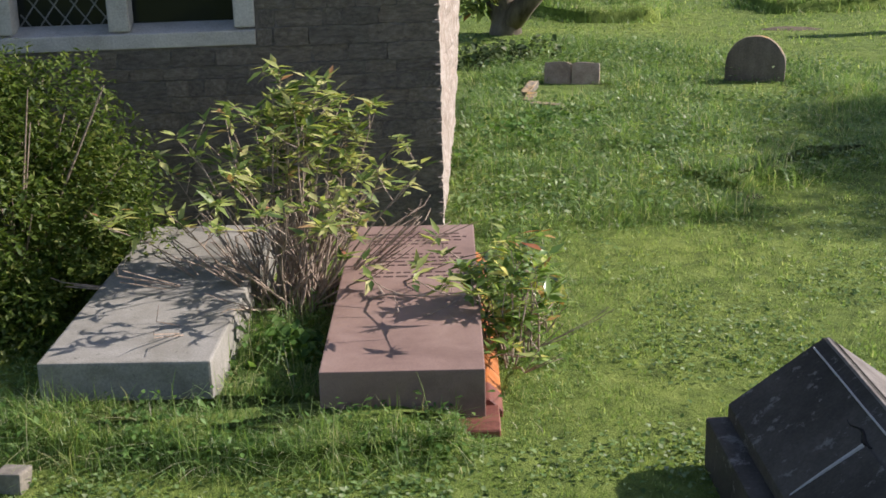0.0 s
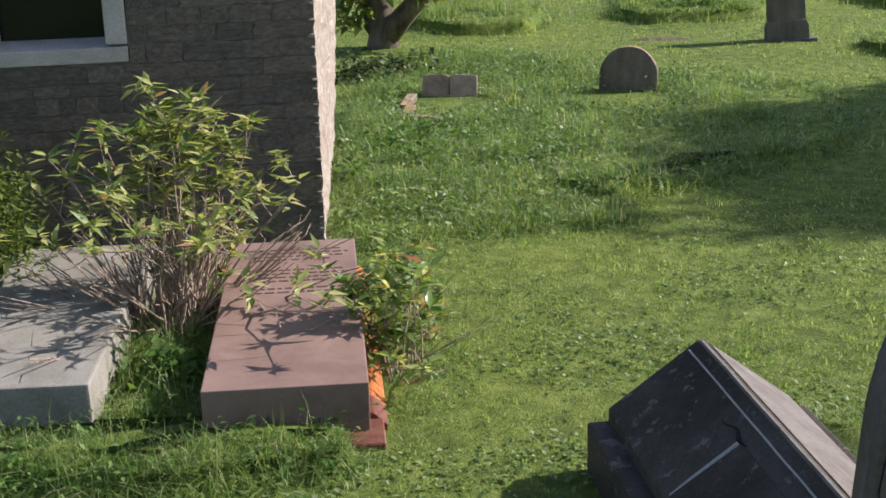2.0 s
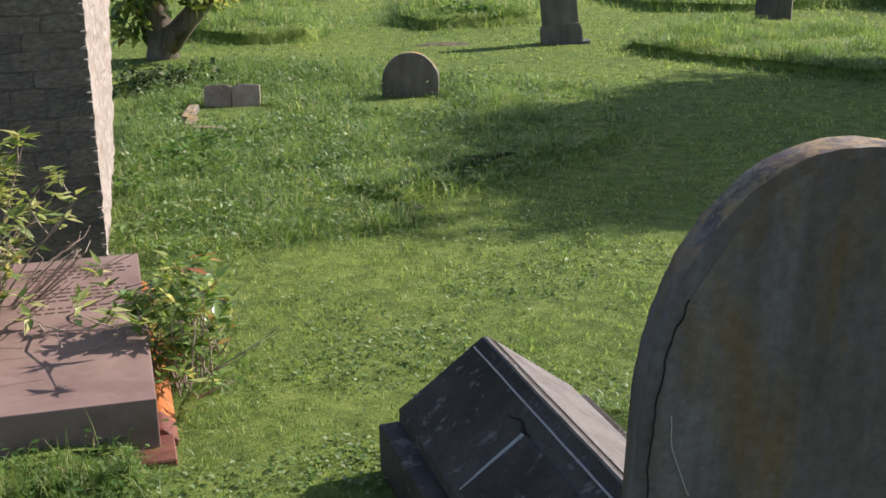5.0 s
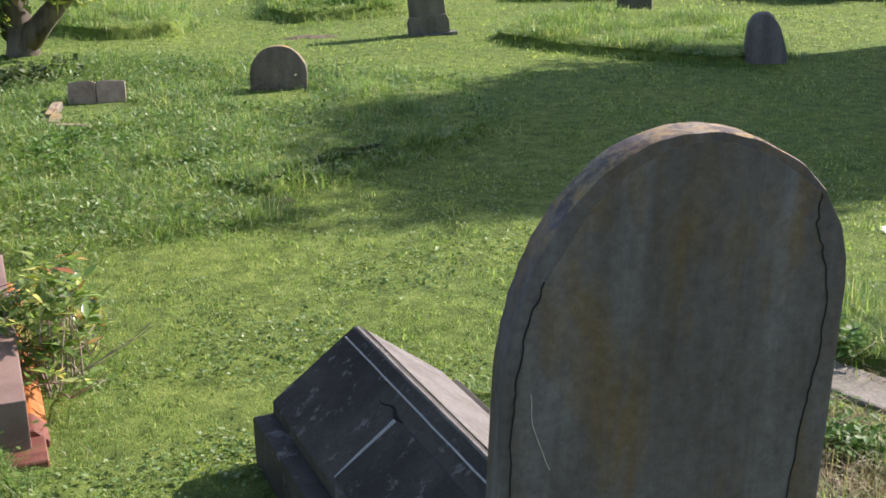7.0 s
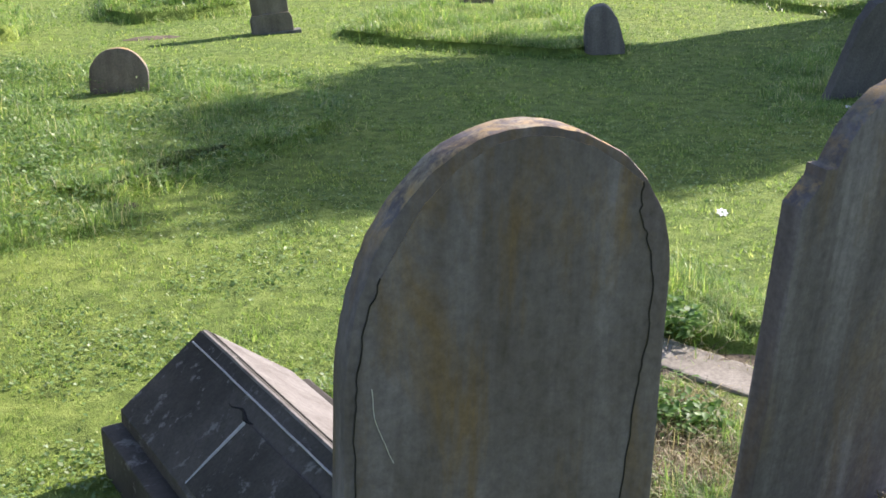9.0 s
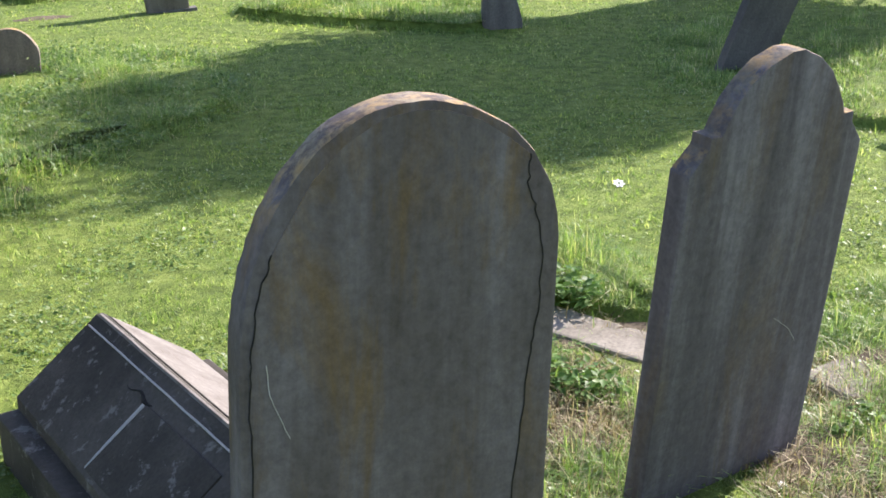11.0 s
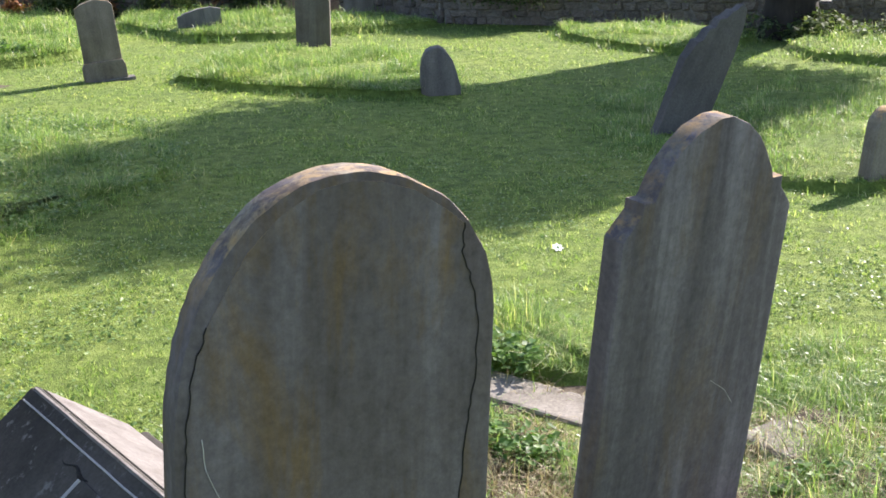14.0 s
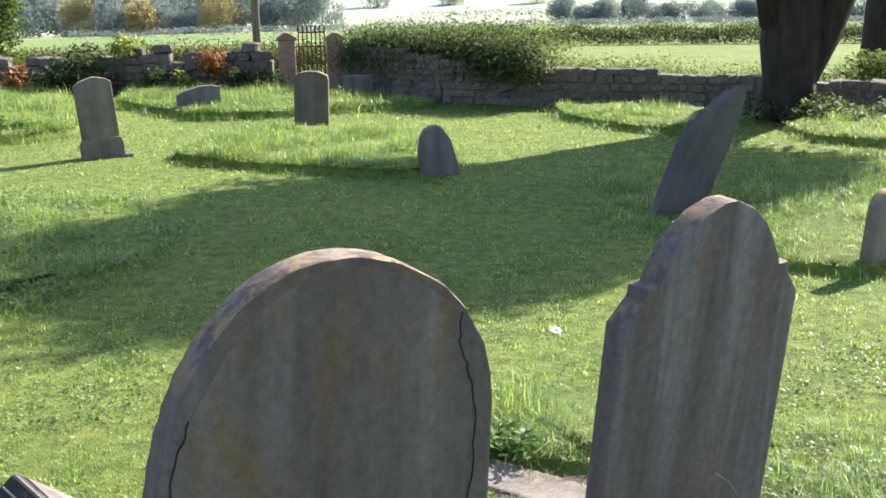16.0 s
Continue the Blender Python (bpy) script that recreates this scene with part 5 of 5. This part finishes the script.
# leafy weeds among the rough grass by the church
p, size = tufts(ROUGH[0][0], 24000, .1, 26)
away = (np.hypot(p[:, 0] + 6.2, p[:, 1] - 10.45) > .5) & (np.hypot(p[:, 0] + 4.75, p[:, 1] - 11.35) > .42)
p, size = p[away], size[away]
lv = leaves("weeds", np.column_stack([p, land(p[:, 0], p[:, 1]) + .03 + .1 * size * rng.random(len(p))]), np.full(len(p), .042), CLOVER, None, aspect=.6, droop=.1, flat=.2)
tagged(lv, "broad-leaved weeds among the rough grass", "weeds", kind="stuff")
for k, m in ((11, 1500), (12, 700)):
    p, size = tufts(ROUGH[k][0], m, .05, 14)
    lv = leaves("weeds", np.column_stack([p, land(p[:, 0], p[:, 1]) + .03 + .1 * size * rng.random(len(p))]), np.full(len(p), .032), WEED, None, aspect=.55, droop=.2, flat=.2)
    tagged(lv, "dark leafy weeds in the grass against the ledger tombs", "weeds", kind="stuff")
for k in (11, 12):      # taller wisps in front of and between the ledger tombs
    p, size = tufts(ROUGH[k][0], 4200, .05, 16)
    blades("long_grass", p, .19 * size * (.5 + .5 * rng.random(len(p))), np.full(len(p), .0045), 2.2, LONG, "long wisps of grass against the ledger tombs", segs=3)
p = scatter([(.12, 5.62), (.2, 5.95), (.5, 5.8), (.45, 5.5)], 260)
lv = leaves("weeds", np.column_stack([p, land(p[:, 0], p[:, 1]) + .05 + .13 * rng.random(len(p))]), np.full(len(p), .055), WEED, None, aspect=.65, droop=.1, flat=.3)
tagged(lv, "broad-leaved weed growing by the sunken kerb", "weeds", kind="stuff")
for poly, n in (([(.2, 5.05), (.55, 4.8), (.5, 4.55), (.2, 4.75)], 420), ([(1.75, 4.35), (2.3, 4.7), (2.2, 4.1), (1.8, 4.0)], 420), ([(1.3, 4.35), (1.5, 4.6), (1.7, 4.5), (1.5, 4.25)], 160)):
    p, size = tufts(poly, n, .05, 16)
    lv = leaves("weeds", np.column_stack([p, land(p[:, 0], p[:, 1]) + .02 + .08 * size * rng.random(len(p))]), np.full(len(p), .042), WEED, None, aspect=.6, droop=.1, flat=.3)
    tagged(lv, "dark green weeds among the dry grass", "weeds", kind="stuff")
# dry trampled grass round the near stones
for poly, n in (([(.2, 5.2), (.65, 4.85), (.5, 3.7), (.2, 3.7)], 9000), ([(1.2, 4.3), (1.5, 4.75), (2.1, 5.0), (2.2, 4.0), (1.3, 3.6), (.9, 3.8)], 15000), ([(1.25, 4.65), (1.4, 5.15), (1.75, 5.0), (1.65, 4.65)], 1700), ([(.1, 5.6), (.2, 5.7), (.95, 5.25), (.9, 5.15)], 700), ([(-.9, 4.5), (-.5, 4.3), (-.4, 4.8), (-.8, 5.0)], 500)):
    p, big = tufts(poly, n, .03, 18)
    n = len(p)
    m2 = rng.random(n) < np.clip(.72 + .9 * wob(p[:, 0], p[:, 1], 6.0), .25, .95)
    for msk, mt, hh in ((m2, STRAW, .075), (~m2, LONG, .09)):
        q = p[msk]
        blades("dry_grass", q, hh * (.4 + .9 * rng.random(len(q))) * big[msk], np.full(len(q), .0042), 2.6, mt, "dry trampled grass round the headstones", segs=3)
# bare scrapes of soil
for i, (x, y, a, b) in enumerate(((-3.32, 7.78, .2, .12), (-4.1, 8.85, .3, .15), (-6.05, 15.75, .42, .2), (.42, 4.65, .3, .24), (1.4, 4.25, .4, .3), (.35, 4.25, .16, .4), (1.75, 4.5, .4, .25), (.62, 5.42, .5, .12), (1.62, 5.1, .25, .12))):
    bm = bmesh.new()
    rim = [bm.verts.new((a * math.cos(t) * random.uniform(.75, 1.15), b * math.sin(t) * random.uniform(.75, 1.15), 0)) for t in np.linspace(0, math.tau, 17)[:-1]]
    c = bm.verts.new((0, 0, .03))
    for j in range(16):
        bm.faces.new((rim[j], rim[(j + 1) % 16], c))
    ob = part("soil_patch", bm, SOIL, smooth=True)
    ob.matrix_world = pose(x, y, on_land(x, y, .003), 0, 0, 25)
    tagged(ob, "bare scrape of brown soil in the grass", "soil", kind="structure")

# daisies and a mushroom-white flower in the lawn
for x, y, r in ((.706, 7.895, .042), (3.16, 12.82, .05), (3.28, 12.61, .055), (1.05, 3.95, .02), (1.35, 3.85, .016), (1.62, 4.05, .018), (1.97, 11.3, .035)):
    fl = thing("white_flower", pose(x, y, on_land(x, y, .02), 25, 10, 0), "small white flower open in the lawn", "flower", "white flowers")
    for k in range(7):
        a = k * math.tau / 7
        bm = bmesh.new()
        c, s = math.cos(a), math.sin(a)
        pr = [(r * .15, -r * .16), (r * .7, -r * .26), (r, 0), (r * .7, r * .26), (r * .15, r * .16)]
        prism(bm, [(px * c - py * s, px * s + py * c) for px, py in pr], 0, .002)
        part("petal", bm, PETAL, fl)
    bm = bmesh.new()
    tube(bm, [(0, 0, -.03), (0, 0, .004)], [.002, r * .2], 6)
    part("stem", bm, LONG, fl)

# ---- pieces of the walls ----
for wall, jobs in JOBS:
    jobs = [j for j in jobs if -9.8 < j[0].x < 9.0]
    jobs.sort(key=lambda j: abs(j[0].x - 1.5))
    rest = bmesh.new()
    for i, (p, z, l, h, ang, top) in enumerate(jobs):
        m = Matrix.Translation((p.x, p.y, on_land(p.x, p.y, z))) @ pose(0, 0, 0, random.uniform(-5, 5), random.uniform(-6, 6), ang + random.uniform(-5, 5)) @ Matrix.Diagonal((l * 1.05, .3 + random.uniform(-.05, .06), h * 1.06, 1))
        if i < 300:
            ob = new("stone", random.choice(ROUGH_STONES))
            ob.parent = wall
            ob.matrix_world = m
        else:
            k = len(rest.verts)
            rest.from_mesh(random.choice(ROUGH_STONES))
            rest.verts.ensure_lookup_table()
            bmesh.ops.transform(rest, matrix=m, verts=rest.verts[k:])
    if len(jobs) > 300:
        part("stones", rest, RUBBLE, wall, kind="stuff")


def ashlar(i):
    bm = bmesh.new()
    bmesh.ops.create_cube(bm, size=1)
    bmesh.ops.subdivide_edges(bm, edges=bm.edges[:], cuts=1, use_grid_fill=True)
    for v in bm.verts:
        k = max(abs(c) for c in v.co)
        if abs(v.co.x) > .4 and abs(v.co.z) > .4:
            v.co.x, v.co.z = v.co.x * .96, v.co.z * .9
        v.co += noise.noise_vector(v.co * 2.1 + Vector((i * 3.7, i, 0))) * .07
    me = bpy.data.meshes.new("stone")
    bm.to_mesh(me)
    bm.free()
    me.materials.append(MASON)
    return me


BLOCKS = [ashlar(i) for i in range(7)]
z = .0
l, r, b, t = WIN
while z < 1.62:
    h = random.choice((.06, .075, .09, .1, .11, .13))
    x = -.0
    while x > -4.5:
        w = random.uniform(.09, .36)
        if x - w < -4.5:
            break
        cx, cz = x - w / 2, z + h / 2
        if not (l - w / 2 - .02 < cx < r + w / 2 + .02 and cz + h / 2 > b + .01):
            ob = new("stone", random.choice(BLOCKS))
            ob.parent = church_wall
            ob.matrix_world = WALL @ Matrix.Translation((cx, .0255 - random.uniform(0, .006), cz)) @ pose(0, 0, 0, 0, random.uniform(-1.5, 1.5), 0) @ Matrix.Diagonal((w - .003, .06, h - .001, 1))
        elif x > r:       # a short stone that butts against the frame
            w = x - r
            if w > .05:
                ob = new("stone", random.choice(BLOCKS))
                ob.parent = church_wall
                ob.matrix_world = WALL @ Matrix.Translation((x - w / 2, .02, cz)) @ Matrix.Diagonal((w - .016, .06, h - .014, 1))
        x -= w
    z += h
